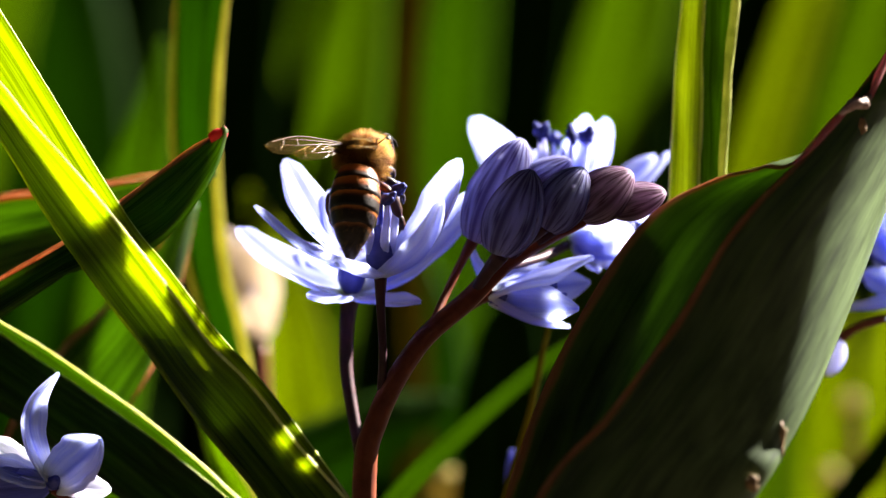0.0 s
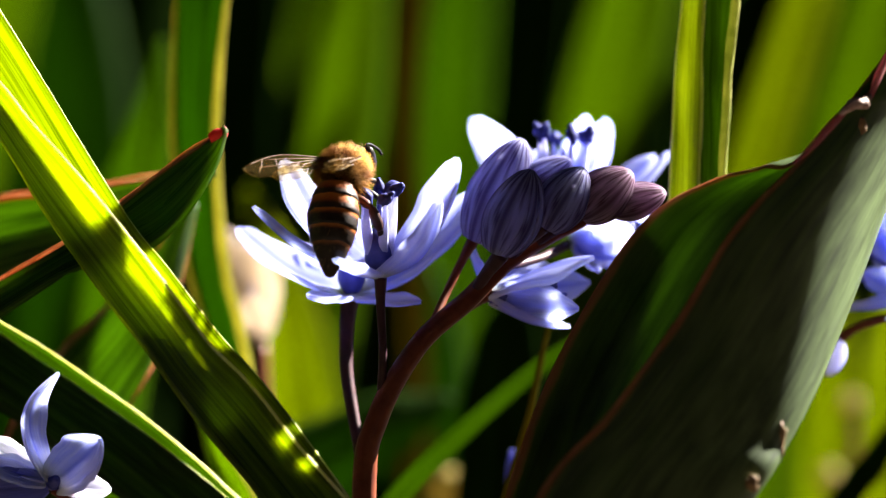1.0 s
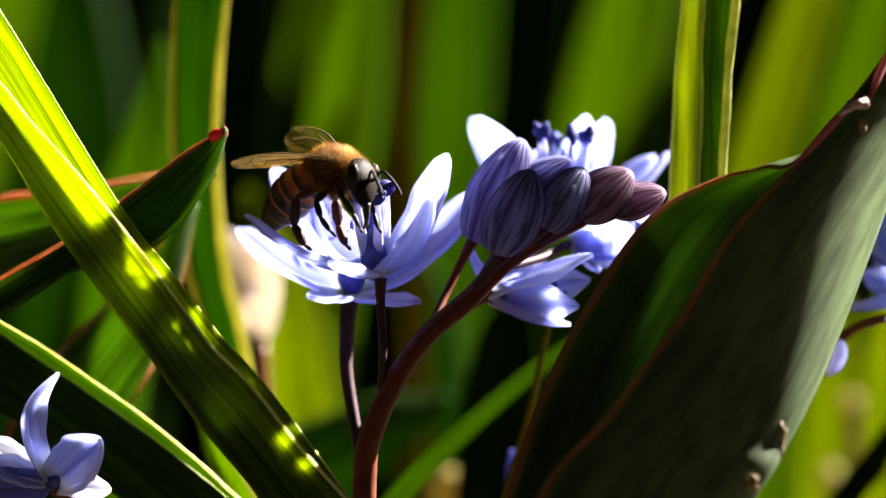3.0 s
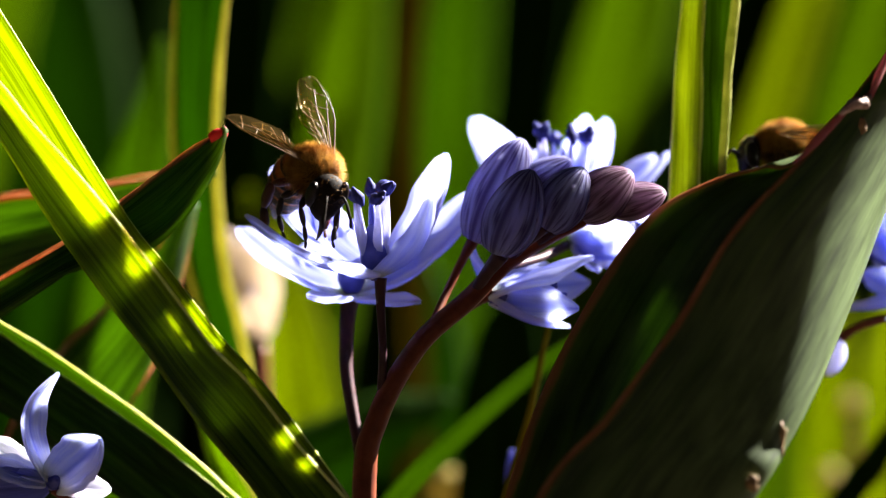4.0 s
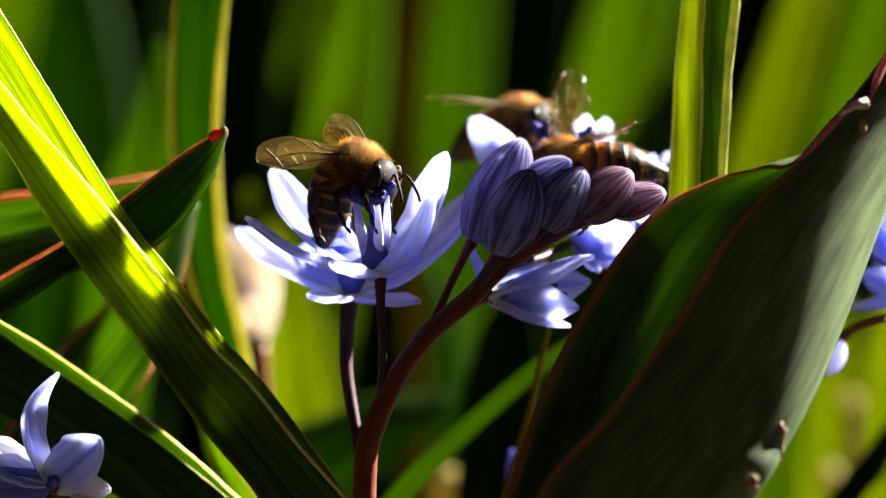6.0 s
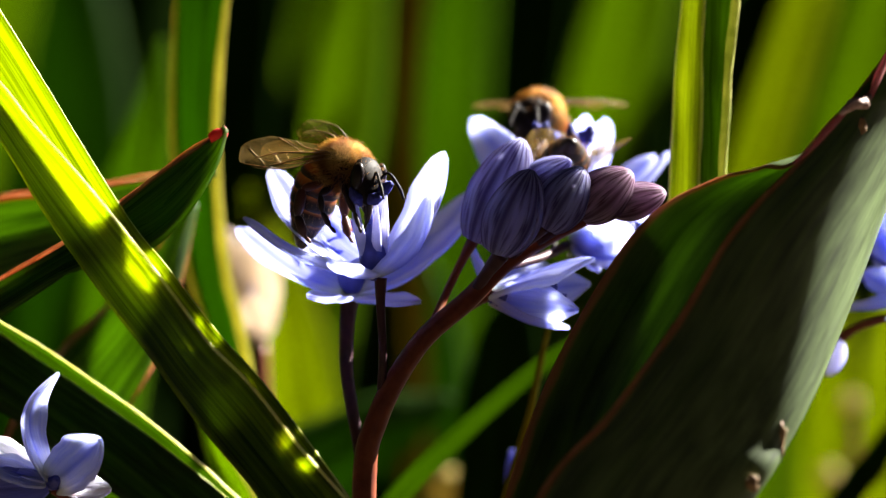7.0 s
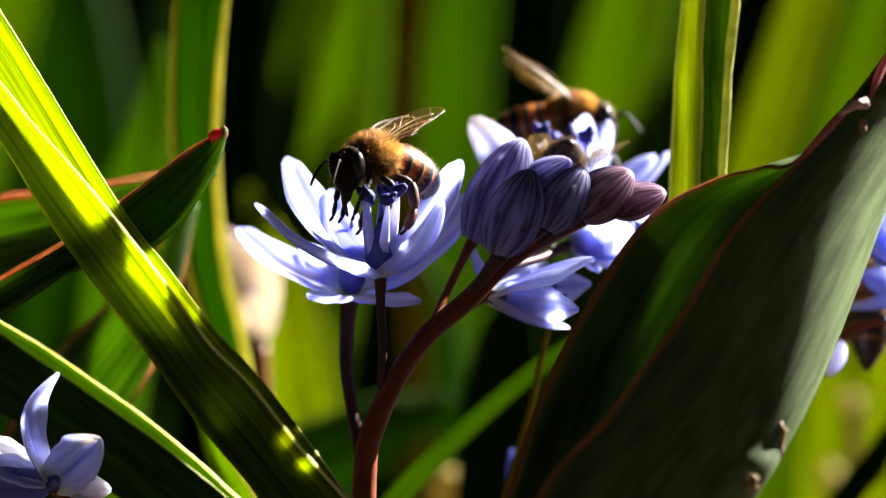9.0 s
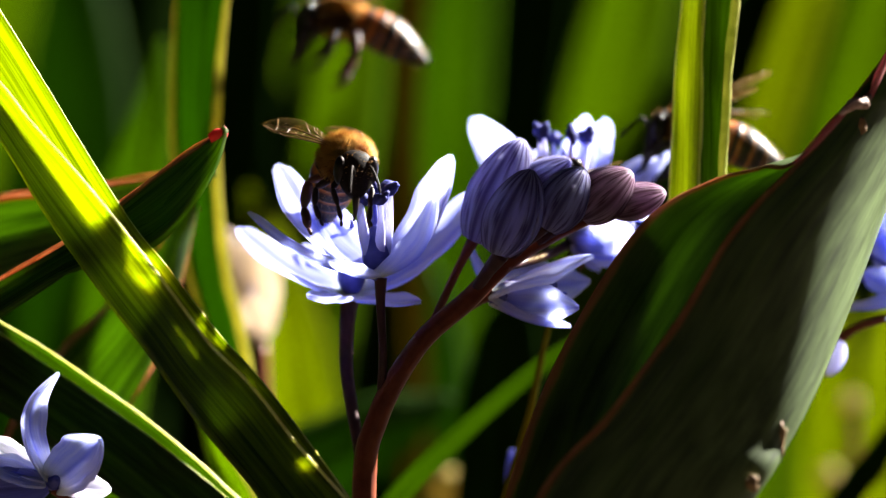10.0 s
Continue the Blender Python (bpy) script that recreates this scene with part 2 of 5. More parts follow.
def joined(pieces):
    """Several (verts, faces, uvs, material index) as one."""
    v, f, u, k, at = [], [], [], [], 0
    for verts, faces, uvs, m in pieces:
        v.append(verts)
        u.append(uvs)
        f += [tuple(i + at for i in face) for face in faces]
        k += [m] * len(faces)
        at += len(verts)
    return np.vstack(v), f, np.vstack(u), k


def egg(centre, rx, ry, rz, n=14, seg=18, power=1.0):
    """A rounded body with half axes rx, ry, rz along x, y, z."""
    verts, uvs = [], []
    for i in range(n + 1):
        a = math.pi * (0.02 + 0.96 * i / n)
        for j in range(seg):
            w = 2 * math.pi * j / seg
            verts.append((-rx * math.cos(a), ry * math.sin(a) ** power * math.cos(w), rz * math.sin(a) ** power * math.sin(w)))
            uvs.append((j / seg, i / n))
    faces = [(i * seg + j, (i + 1) * seg + j, (i + 1) * seg + (j + 1) % seg, i * seg + (j + 1) % seg) for i in range(n) for j in range(seg)]
    faces += [tuple(range(seg)), tuple(n * seg + j for j in range(seg))[::-1]]
    return np.array(verts) + np.array(centre, float), faces, np.array(uvs)


def channel_blade(near, keel, far, thick=0.5, n=60, m=21, wave=0.15, seed=1, full=False, curl=0.0):
    """A folded strap leaf between two rims and a keel, each a few points from base to tip."""
    a, k, b = curve(near, n), curve(keel, n), curve(far, n)
    u = np.linspace(0, 1, m)[None, :, None]
    mid = 2 * k - (a + b) / 2
    mid = k * 0.45 + mid * 0.55
    p = (1 - u) ** 2 * a[:, None] + 2 * u * (1 - u) * mid[:, None] + u ** 2 * b[:, None]
    if full:
        for j, w in enumerate(np.linspace(0, 1, m)):
            end = a if w < 0.5 else b
            turn = math.pi / 2 * abs(w - 0.5) * 2
            mid = end.copy()
            mid[:, 1] = k[:, 1]
            p[:, j] = mid + (k - mid) * math.cos(turn) + (end - mid) * math.sin(turn)
            if w > 0.5:
                # the far rim curls towards the viewer
                p[:, j, 1] -= curl * np.abs(k - mid)[:, 0] * max(0.0, 0.22 - math.cos(turn))
    rnd = np.random.RandomState(seed)
    v = np.linspace(0, 1, n)[:, None]
    for q in range(3):
        p[:, :, 1] += wave * np.sin(v * (6 + 7 * q) + rnd.rand() * 6 + (u[:, :, 0] - 0.5) * 3) * (np.abs(u[:, :, 0] - 0.5) + 0.1)
        p[:, :, 2] += 0.6 * wave * np.sin(v * (9 + 8 * q) + rnd.rand() * 6 + u[:, :, 0] * 4) * (np.abs(u[:, :, 0] - 0.5) + 0.1)
    return (*sheet(p, thick), p[:, 0], p[:, -1])


def pleated(lines, thick=0.45, n=60, m=7, bulge=(), wave=0.08, seed=1):
    """A leaf through several lengthwise lines, rim to rim, creased at the lines between; bulge bows each face."""
    c = [curve(q, n) for q in lines]
    cols = []
    for q, (a, b) in enumerate(zip(c, c[1:])):
        bow = bulge[q] if q < len(bulge) else 0.0
        for u in np.linspace(0, 1, m)[:m if q == len(c) - 2 else m - 1]:
            p = a * (1 - u) + b * u
            p[:, 1] += bow * 4 * u * (1 - u)
            cols.append(p)
    p = np.stack(cols, 1)
    rnd = np.random.RandomState(seed)
    v, u = np.linspace(0, 1, n)[:, None], np.linspace(0, 1, p.shape[1])[None, :]
    for q in range(3):
        p[:, :, 1] += wave * np.sin(v * (7 + 8 * q) + rnd.rand() * 6 + u * 5)
        p[:, :, 2] += 0.5 * wave * np.sin(v * (10 + 9 * q) + rnd.rand() * 6 + u * 4)
    return (*sheet(p, thick), p[:, 0], p[:, -1])


def strap(points, widths, side=(1, 0, 0), thick=0.45, fold=0.15, n=50, m=13, seed=1, twist=0.0):
    """A strap leaf along the points, its width along side, folded like a gutter."""
    c = curve(points, n)
    w = np.interp(np.linspace(0, 1, n), np.linspace(0, 1, len(widths)), widths)
    t = np.gradient(c, axis=0)
    t /= np.linalg.norm(t, axis=1, keepdims=True)
    s0 = np.array(side, float)
    p = np.zeros((n, m, 3))
    u = np.linspace(-1, 1, m)
    for i in range(n):
        s = s0 - t[i] * s0.dot(t[i])
        s /= np.linalg.norm(s)
        d = np.cross(t[i], s)
        an = twist * i / n
        s, d = s * math.cos(an) + d * math.sin(an), d * math.cos(an) - s * math.sin(an)
        p[i] = c[i] + np.outer(u * w[i] / 2, s) + np.outer(fold * w[i] * u ** 2, d)
    return sheet(p, thick)


def tepal(base, tip, inner, width, sag=0.12, cup=0.25, hook=0.0, thick=0.4, n=22, m=11, blunt=1.0):
    """A flower leaf from base to tip; inner is the way its upper face looks; sag bows it outward; hook curls its tip."""
    base, tip, inner = (np.array(q, float) for q in (base, tip, inner))
    x = tip - base
    length = np.linalg.norm(x)
    x /= length
    z = inner - x * inner.dot(x)
    z /= np.linalg.norm(z)
    y = np.cross(z, x)
    s = np.linspace(0, 1, n)
    w = width / 2 * (0.30 * (1 - s) ** 2 + np.sin(np.pi * (0.04 + 0.95 * s) ** 1.15) ** (0.66 * blunt)) * 1.28
    w[-1] = 0.05 * width
    turn = base[0] * 1.7 + tip[2] * 2.3
    w *= 1 + 0.045 * np.sin(11 * s + turn) + 0.03 * np.sin(23 * s + 2 * turn)
    lift = -sag * length * np.sin(np.pi * s) * 0.9 + hook * length * np.clip(s - 0.6, 0, 1) ** 2
    u = np.linspace(-1, 1, m)
    p = np.zeros((n, m, 3))
    for i in range(n):
        p[i] = base + x * s[i] * length + z * lift[i] + np.outer(u * w[i], y) + np.outer(cup * w[i] * (u ** 2 - 0.2 * np.cos(u * 9)) + 0.07 * w[i] * np.sin(8 * s[i] + 3.2 * u + turn) * (0.3 + u ** 2), z)
    return sheet(p, thick, 0.4)


# ---- ground and distance
def ground():
    a = np.concatenate([-np.geomspace(20000, 300, 14), np.linspace(-280, 280, 57), np.geomspace(300, 20000, 14)])
    b = np.concatenate([-np.geomspace(20000, 300, 14), np.linspace(-280, 700, 80), np.geomspace(740, 20000, 14)])
    verts, faces, uvs = [], [], []
    for i, y in enumerate(b):
        for j, x in enumerate(a):
            verts.append((x, y, 3.5 * noise.noise(Vector((x, y, 0)) * 0.03) + 2 * noise.noise(Vector((x, y, 7)) * 0.11)))
            uvs.append((x / 100, y / 100))
    m = len(a)
    faces = [(i * m + j, i * m + j + 1, (i + 1) * m + j + 1, (i + 1) * m + j) for i in range(len(b) - 1) for j in range(m - 1)]
    ob = part("ground", mesh("ground", verts, faces, SOIL, uvs))
    tagged(ob, "dark brown crumbly garden soil", "soil", kind="structure")


ground()


def leaf(name, data, mat, base, label, group="strap leaves", edge=None, rim=0.22):
    v, f, u, *rims = data
    ob = part(name, mesh(name, v, f, mat, u, origin=base), None, base)
    for line, r in zip(rims, rim if isinstance(rim, tuple) else (rim, rim)) if edge else ():
        v, f, u = tube(line, [0.16, r, r, r * 0.8, 0.1], 60, 7)
        part("margin", mesh("margin", v, f, edge, u, None, base), ob, base)
    return tagged(ob, label, "leaf", group)


def blade_behind(points, widths, mat, label, turn=0.0, fold=0.08, seed=1):
    """A single strap leaf of the bed, with its midrib."""
    v, f, u = strap(points, widths, (1, turn, 0), 0.5, fold, 36, 11)
    ob = leaf("strap_leaf", (v, f, u), mat, points[0], label, "leaves behind the flowers")
    c = curve(points, 30)
    c[:, 1] -= 0.35
    v, f, u = tube(c, [0.5, 0.5, 0.35, 0.15], 30, 6)
    part("midrib", mesh("midrib", v, f, mat, u, None, points[0]), ob, points[0])
    return ob


def far_leaves():
    """Leaves behind the flowers, leaning this way and that."""
    green, dull, dry = "upright green strap leaf behind the flowers", "strap leaf deep in the bed, shade put into its dark green", "dry brown narrow leaf standing behind the flowers"
    rows = [
        # lit leaves
        ([(-27.3, 170, -7), (-22.9, 170, 45.1), (-18.6, 170, 81.6), (-13.9, 172, 114.8), (-8.3, 175, 146.6)], [7.82, 11.29, 13.03, 10.91, 1], LEAF_FAR, green, 0.2),
        ([(-20.3, 120, 3.7), (-18.7, 120, 49.8), (-20.3, 120, 69), (-23.5, 122, 82.8), (-26.7, 124, 93.6)], [8.44, 11.52, 11.52, 7.72, 1], LEAF_OLIVE, green, 0.0),
        ([(-6.7, 135, 16.5), (-3.9, 135, 64.3), (-5.5, 135, 100.2), (-3.9, 136, 120.3), (-1.9, 138, 138.1)], [3.19, 3.83, 4.15, 3.68, 1], LEAF_DRY, dry, 0.1),
        ([(0.6, 240, -1.8), (1.6, 240, 58.8), (1.6, 240, 99.2), (4.6, 240, 134.6), (11.8, 245, 163.7)], [9.09, 12.12, 13.13, 11.11, 1], LEAF_MID, green, 0.1),
        ([(13.6, 200, -13.4), (20.1, 200, 51.6), (25.6, 200, 98.1), (32.3, 202, 126.2), (42, 206, 156.6)], [6.51, 10.22, 16.73, 14.93, 1], LEAF_FAR, green, 0.2),
        ([(27.8, 150, 13.9), (38.6, 150, 67.7), (46.9, 150, 99.2), (54.2, 152, 121.7), (63.4, 155, 143.8)], [4.97, 9.11, 9.11, 8.32, 1], LEAF_OLIVE, green, 0.25),
        ([(47.1, 230, -9.9), (61, 230, 65.3), (70.9, 230, 105.9), (78.6, 232, 130.8), (90.6, 235, 162.1)], [6.93, 11.88, 12.87, 10.93, 1], LEAF_FAR, green, 0.2),
        ([(-45.5, 95, 44.9), (-41.5, 95, 76.5), (-39, 95, 91.5), (-37, 95, 101.6), (-35.8, 97, 111.8)], [8.61, 10.76, 9.32, 5.38, 0.8], LEAF_MID, green, 0.0),
        ([(-89.6, 210, 41.4), (-82, 210, 88.9), (-75.9, 210, 115.5), (-70, 212, 138.5), (-66.5, 214, 156)], [10.44, 12.34, 11.39, 7.63, 1], LEAF_FAR, green, 0.1),
        ([(59.6, 190, -11.3), (62.8, 190, 34.2), (64.2, 190, 56), (63.6, 192, 70.5), (61.1, 194, 82.3)], [10.91, 13.64, 12.73, 9.13, 1], LEAF_OLIVE, green, 0.1),
        ([(65.8, 160, -4.9), (66.7, 160, 37.6), (67.5, 160, 63), (70.1, 160, 81.7), (73.5, 160, 101.2)], [6.79, 7.64, 7.64, 6.79, 1], LEAF_OLIVE, green, 0.0),
        # blades added where shade lies, darkened to stand for it
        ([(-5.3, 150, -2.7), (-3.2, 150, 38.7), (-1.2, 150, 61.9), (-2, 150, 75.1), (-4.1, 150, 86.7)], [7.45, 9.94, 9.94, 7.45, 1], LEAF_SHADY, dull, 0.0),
        ([(-27.9, 180, -9.1), (-29.7, 180, 44.2), (-31.5, 180, 88.6), (-29.7, 180, 119.8), (-25.2, 180, 147.3)], [5.33, 8, 8, 7.11, 1], LEAF_DARK_SHADE, dull, 0.0),
        ([(6.6, 80, 12.3), (6.9, 80, 46.6), (7.3, 80, 63.8), (8, 80, 74.1), (10, 80, 83)], [8.93, 10.99, 10.99, 7.56, 1], LEAF_DARK_SHADE, dull, 0.0),
        ([(15.3, 170, 10.4), (12.7, 170, 71.2), (12.2, 170, 101.6), (15.3, 170, 123.3), (19.6, 170, 145.9)], [6.95, 9.56, 10.42, 8.69, 1], LEAF_DARK_SHADE, dull, 0.0),
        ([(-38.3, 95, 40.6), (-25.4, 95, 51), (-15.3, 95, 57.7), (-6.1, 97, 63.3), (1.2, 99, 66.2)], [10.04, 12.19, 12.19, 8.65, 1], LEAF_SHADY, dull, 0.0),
        # deeper ones, the shade of the bed put into their dark greens
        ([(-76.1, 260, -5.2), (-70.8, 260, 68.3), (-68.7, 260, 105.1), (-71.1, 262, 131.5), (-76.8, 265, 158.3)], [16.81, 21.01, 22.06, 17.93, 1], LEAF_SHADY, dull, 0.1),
        ([(-48, 300, -12.2), (-45.7, 300, 67), (-43.4, 300, 112.3), (-35.7, 302, 144.2), (-27.9, 305, 171.9)], [16.97, 20.36, 20.36, 17.03, 1], LEAF_DARK_SHADE, dull, 0.0),
        ([(11.1, 310, -13.9), (13.4, 310, 66.7), (16.8, 310, 112.8), (25, 312, 145.2), (34.4, 315, 174.6)], [18.42, 21.88, 21.88, 17.33, 1], LEAF_DARK_SHADE, dull, 0.1),
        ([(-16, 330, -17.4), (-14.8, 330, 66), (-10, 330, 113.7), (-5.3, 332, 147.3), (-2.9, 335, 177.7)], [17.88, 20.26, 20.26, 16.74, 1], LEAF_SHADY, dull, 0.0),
        ([(52.3, 320, -15.7), (56.9, 320, 66.4), (62.8, 320, 113.2), (71.3, 322, 146.3), (82.3, 325, 176.1)], [17.58, 22.26, 22.26, 17.64, 1], LEAF_DARK_SHADE, dull, 0.1),
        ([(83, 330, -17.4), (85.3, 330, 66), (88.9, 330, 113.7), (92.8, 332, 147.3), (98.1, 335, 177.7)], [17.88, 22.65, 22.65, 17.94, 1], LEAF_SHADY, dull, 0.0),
    ]
    for points, widths, mat, label, turn in rows:
        blade_behind(points, widths, mat, label, turn)


far_leaves()


def thicket():
    """Leaves low beyond the flowers; a taller unseen ring behind the camera cuts fill."""
    rnd = random.Random(9)
    pieces = []
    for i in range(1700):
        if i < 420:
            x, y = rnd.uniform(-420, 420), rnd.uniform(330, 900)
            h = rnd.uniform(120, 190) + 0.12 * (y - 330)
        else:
            # added out of view to hold back sky light from the front
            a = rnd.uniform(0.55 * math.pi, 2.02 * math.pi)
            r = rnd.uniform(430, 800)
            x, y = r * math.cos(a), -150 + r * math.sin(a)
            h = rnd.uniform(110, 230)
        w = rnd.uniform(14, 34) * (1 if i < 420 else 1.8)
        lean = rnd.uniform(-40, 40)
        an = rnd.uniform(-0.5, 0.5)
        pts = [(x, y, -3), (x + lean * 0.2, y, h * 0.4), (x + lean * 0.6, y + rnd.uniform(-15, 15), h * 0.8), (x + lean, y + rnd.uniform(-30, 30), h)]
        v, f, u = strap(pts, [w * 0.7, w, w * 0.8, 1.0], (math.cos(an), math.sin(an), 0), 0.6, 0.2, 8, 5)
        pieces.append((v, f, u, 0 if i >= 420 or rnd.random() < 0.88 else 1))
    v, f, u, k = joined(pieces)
    ob = part("foliage", mesh("foliage", v, f, [LEAF_DARK_SHADE, LEAF_FAR], u, k))
    tagged(ob, "dense strap leaves, shade put into their dark green, some unseen behind the camera", "foliage", kind="stuff")


thicket()

# ---- the leaves round the flowers
# the bright line of sun on its rim is a pale edge colour
leaf("strap_leaf", pleated([
    [(-6.3, -8, 59.4), (-9.4, -8.4, 63.3), (-13, -8.4, 67.4), (-15.9, -8.4, 71), (-18.3, -8.5, 73.8), (-21, -8.5, 76.5), (-23.6, -8.3, 80), (-26.7, -8.1, 84.1), (-29.7, -8.1, 87.9), (-33.8, -7.9, 92.8), (-37.5, -7.4, 96.9), (-40, -7.1, 99.9), (-48.1, -5, 108.7)],
    [(-9.5, -6, 53.2), (-13.6, -5.5, 58.4), (-17.2, -4.8, 63), (-20.1, -4.2, 66.4), (-22.7, -3.9, 69.6), (-25.1, -3.8, 72.8), (-27.4, -3.5, 76), (-30.3, -3, 79.6), (-32.9, -2.7, 83.1), (-36.7, -2.3, 88.4), (-39.4, -1.5, 92.6), (-41.7, -1.1, 96.2), (-49.2, 0.5, 107.1)],
    [(-6.1, -7.5, 59.2), (-8.7, -7.3, 62.7), (-11.5, -6.6, 66.6), (-14.6, -6, 70.8), (-17.1, -5.5, 73.7), (-19.8, -5.4, 76.6), (-22.6, -4.9, 80), (-25.4, -4.5, 83.6), (-28.4, -4.1, 87.3), (-32.8, -3.7, 94.1), (-36.8, -3, 100.6), (-40.7, -2.5, 106.9), (-48.9, -0.9, 119.1)]], 0.4, 90, 9, (0.5, 0.3)), LEAF_BRIGHT,
    (-9.2, -13, 54.1), "long folded yellow-green strap leaf leaning over, lit through", edge=EDGE_LIME_SUN, rim=(0.14, 0.06))
leaf("strap_leaf", pleated([
    [(-12.2, 9.2, 54.6), (-16.5, 9.2, 57.9), (-20.9, 9.2, 61.1), (-24.4, 9.2, 64), (-27.9, 9.2, 66.7), (-32.9, 9.5, 70.2), (-38.1, 10, 73.7), (-42.9, 10.4, 76.9), (-50.6, 11.2, 81.8)],
    [(-20, 12.4, 50.9), (-25, 12.4, 55), (-30, 12.4, 59.8), (-33.3, 12.4, 62.3), (-36.6, 12.4, 64.8), (-39.9, 12.6, 67.2), (-43.3, 13, 69.5), (-47.2, 13.4, 72), (-54.5, 14, 76.8)],
    [(-11.6, 9.7, 54.8), (-15.9, 9.7, 58), (-19.9, 9.7, 61.2), (-23.5, 9.7, 64.4), (-27.1, 9.7, 67.4), (-32, 10, 71), (-37.5, 10.5, 74.7), (-42.7, 10.9, 77.9), (-50.7, 11.7, 82.6)]], 0.4, 70, 9, (0.4, -0.4)), LEAF_DEEP_SHADE,
    (-19.4, 4.4, 51.9), "low strap leaf, shade put into its dark green and sun into its rim", edge=EDGE_LIME_SUN, rim=(0.05, 0.15))


def red_tip(parent):
    v, f, u = tube([(-21.5, -2.2, 95.1), (-20.8, -2.1, 95.4), (-20.3, -2, 95.8), (-20.1, -2, 96.3)], [0.5, 0.72, 0.6, 0.12], 14, 10)
    part("tip", mesh("tip", v, f, RED_TIP, u, None, (-21.5, -2.2, 95.1)), parent, (-21.5, -2.2, 95.1), "red hardened tip")


POINTED = leaf("strap_leaf", pleated([
    [(-64.7, 6, 67.9), (-51.4, 4, 75.5), (-44.8, 3, 79.7), (-41.5, 2.2, 82), (-35.8, 1, 85.2), (-31.1, -0.5, 88.3), (-27.4, -1.4, 91.1), (-23.7, -2, 93.8), (-21.3, -2.2, 95.3), (-20.1, -2, 96.3)],
    [(-59.4, 4, 60.5), (-50, 2, 71.8), (-44.5, 1, 76.6), (-40.7, 0.2, 79.2), (-34.2, -1.5, 83), (-29.6, -2.6, 84.3), (-26.4, -3, 85.5), (-23.3, -3, 88.7), (-21, -2.6, 92.5), (-20, -2, 96.1)],
    [(-64.8, 11, 68.6), (-51.8, 9, 75.8), (-45.3, 7.5, 80.2), (-41.9, 6.5, 82.4), (-35.9, 4, 85.6), (-31.2, 2, 88.7), (-27.4, 0.6, 91.4), (-23.6, -0.8, 94.1), (-21.3, -1.8, 95.5), (-20.1, -2, 96.3)]], 0.5, 60, 8, (0.5, -0.4)), LEAF_RED_TIP,
    (-64.7, 6, 67.9), "dark green pointed leaf with a red tip and rusty edge", edge=EDGE_RUST, rim=(0.2, 0.16))
red_tip(POINTED)
leaf("strap_leaf", pleated([
    [(-65.3, 13, 80.6), (-54.3, 13, 87.7), (-43.2, 13, 89.9), (-37.7, 13, 90.5), (-32.8, 13, 91.2), (-27.9, 14, 92.1), (-22.4, 15, 92.8)],
    [(-65.3, 13, 67.4), (-54.3, 13, 76.2), (-43.2, 13, 81.7), (-37.7, 13, 83.8), (-32.8, 13, 85.9), (-27.3, 14, 88.7), (-22.3, 15, 92.6)],
    [(-66.7, 19, 81.7), (-55.5, 19, 88.4), (-44, 18, 90.4), (-38.3, 17, 91), (-33.1, 16, 91.7), (-28, 15.4, 92.5), (-22.5, 15.2, 93)]], 0.5, 44, 7), LEAF_RED_TIP,
    (-65.3, 13, 80.6), "green leaf with a rusty edge lying behind the pointed leaf", edge=EDGE_RUST, rim=(0.16, 0.12))
leaf("strap_leaf", pleated([
    [(-47.3, 24, 55.2), (-43.8, 24, 66.7), (-39.2, 24, 73.9), (-34.1, 24, 79), (-29, 25, 85.1), (-25.7, 26, 90.3)],
    [(-41.5, 24, 48.3), (-35.7, 23, 61), (-31.7, 23, 69), (-28.8, 23, 74.2), (-26.6, 24, 81.6), (-25.1, 26, 89.7)]], 0.5, 40, 9, (-1.5,)), LEAF_RED_TIP,
    (-47.3, 24, 55.2), "dull green leaf with a brown edge behind the leaning leaves", edge=EDGE_RUST, rim=(0.45, 0.1))
leaf("strap_leaf", pleated([
    [(-19.7, 24, 35.7), (-22.3, 24, 55.2), (-23.6, 24, 61.5), (-24.6, 24, 66.1), (-26, 24, 70.7), (-27.3, 25, 73.5)],
    [(-15.1, 24, 35.7), (-18, 24, 55.2), (-19.4, 24, 60.3), (-22, 24, 64.4), (-24.9, 24, 69), (-27.2, 25, 73.8)]], 0.5, 30, 8, (0.6,)), LEAF_FAR,
    (-19.7, 24, 35.7), "short bright green leaf below the leaning leaf", edge=EDGE_STRAW, rim=(0.1, 0.25))
# the shade down its middle is put into the leaf's dark green
leaf("strap_leaf", pleated([
    [(-18.4, 39, 33.1), (-21.7, 39, 63.3), (-24.7, 39, 75.4), (-26.8, 39, 82.6), (-28.3, 39, 91.7), (-28.7, 39, 100.8), (-28.4, 39, 111.6), (-27.6, 40, 120.8)],
    [(-17, 36, 33.6), (-20.6, 36, 63.5), (-23.1, 36, 75.5), (-25.1, 36, 82.7), (-26.5, 36, 91.6), (-26.9, 36, 100.6), (-26.5, 36, 111.4), (-25.7, 37, 120.5)],
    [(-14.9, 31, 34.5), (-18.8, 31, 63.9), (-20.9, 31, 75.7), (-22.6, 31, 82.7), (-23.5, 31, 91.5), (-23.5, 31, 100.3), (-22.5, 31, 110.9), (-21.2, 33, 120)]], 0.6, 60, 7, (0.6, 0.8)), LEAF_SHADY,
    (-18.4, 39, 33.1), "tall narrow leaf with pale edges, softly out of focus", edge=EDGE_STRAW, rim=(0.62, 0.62))


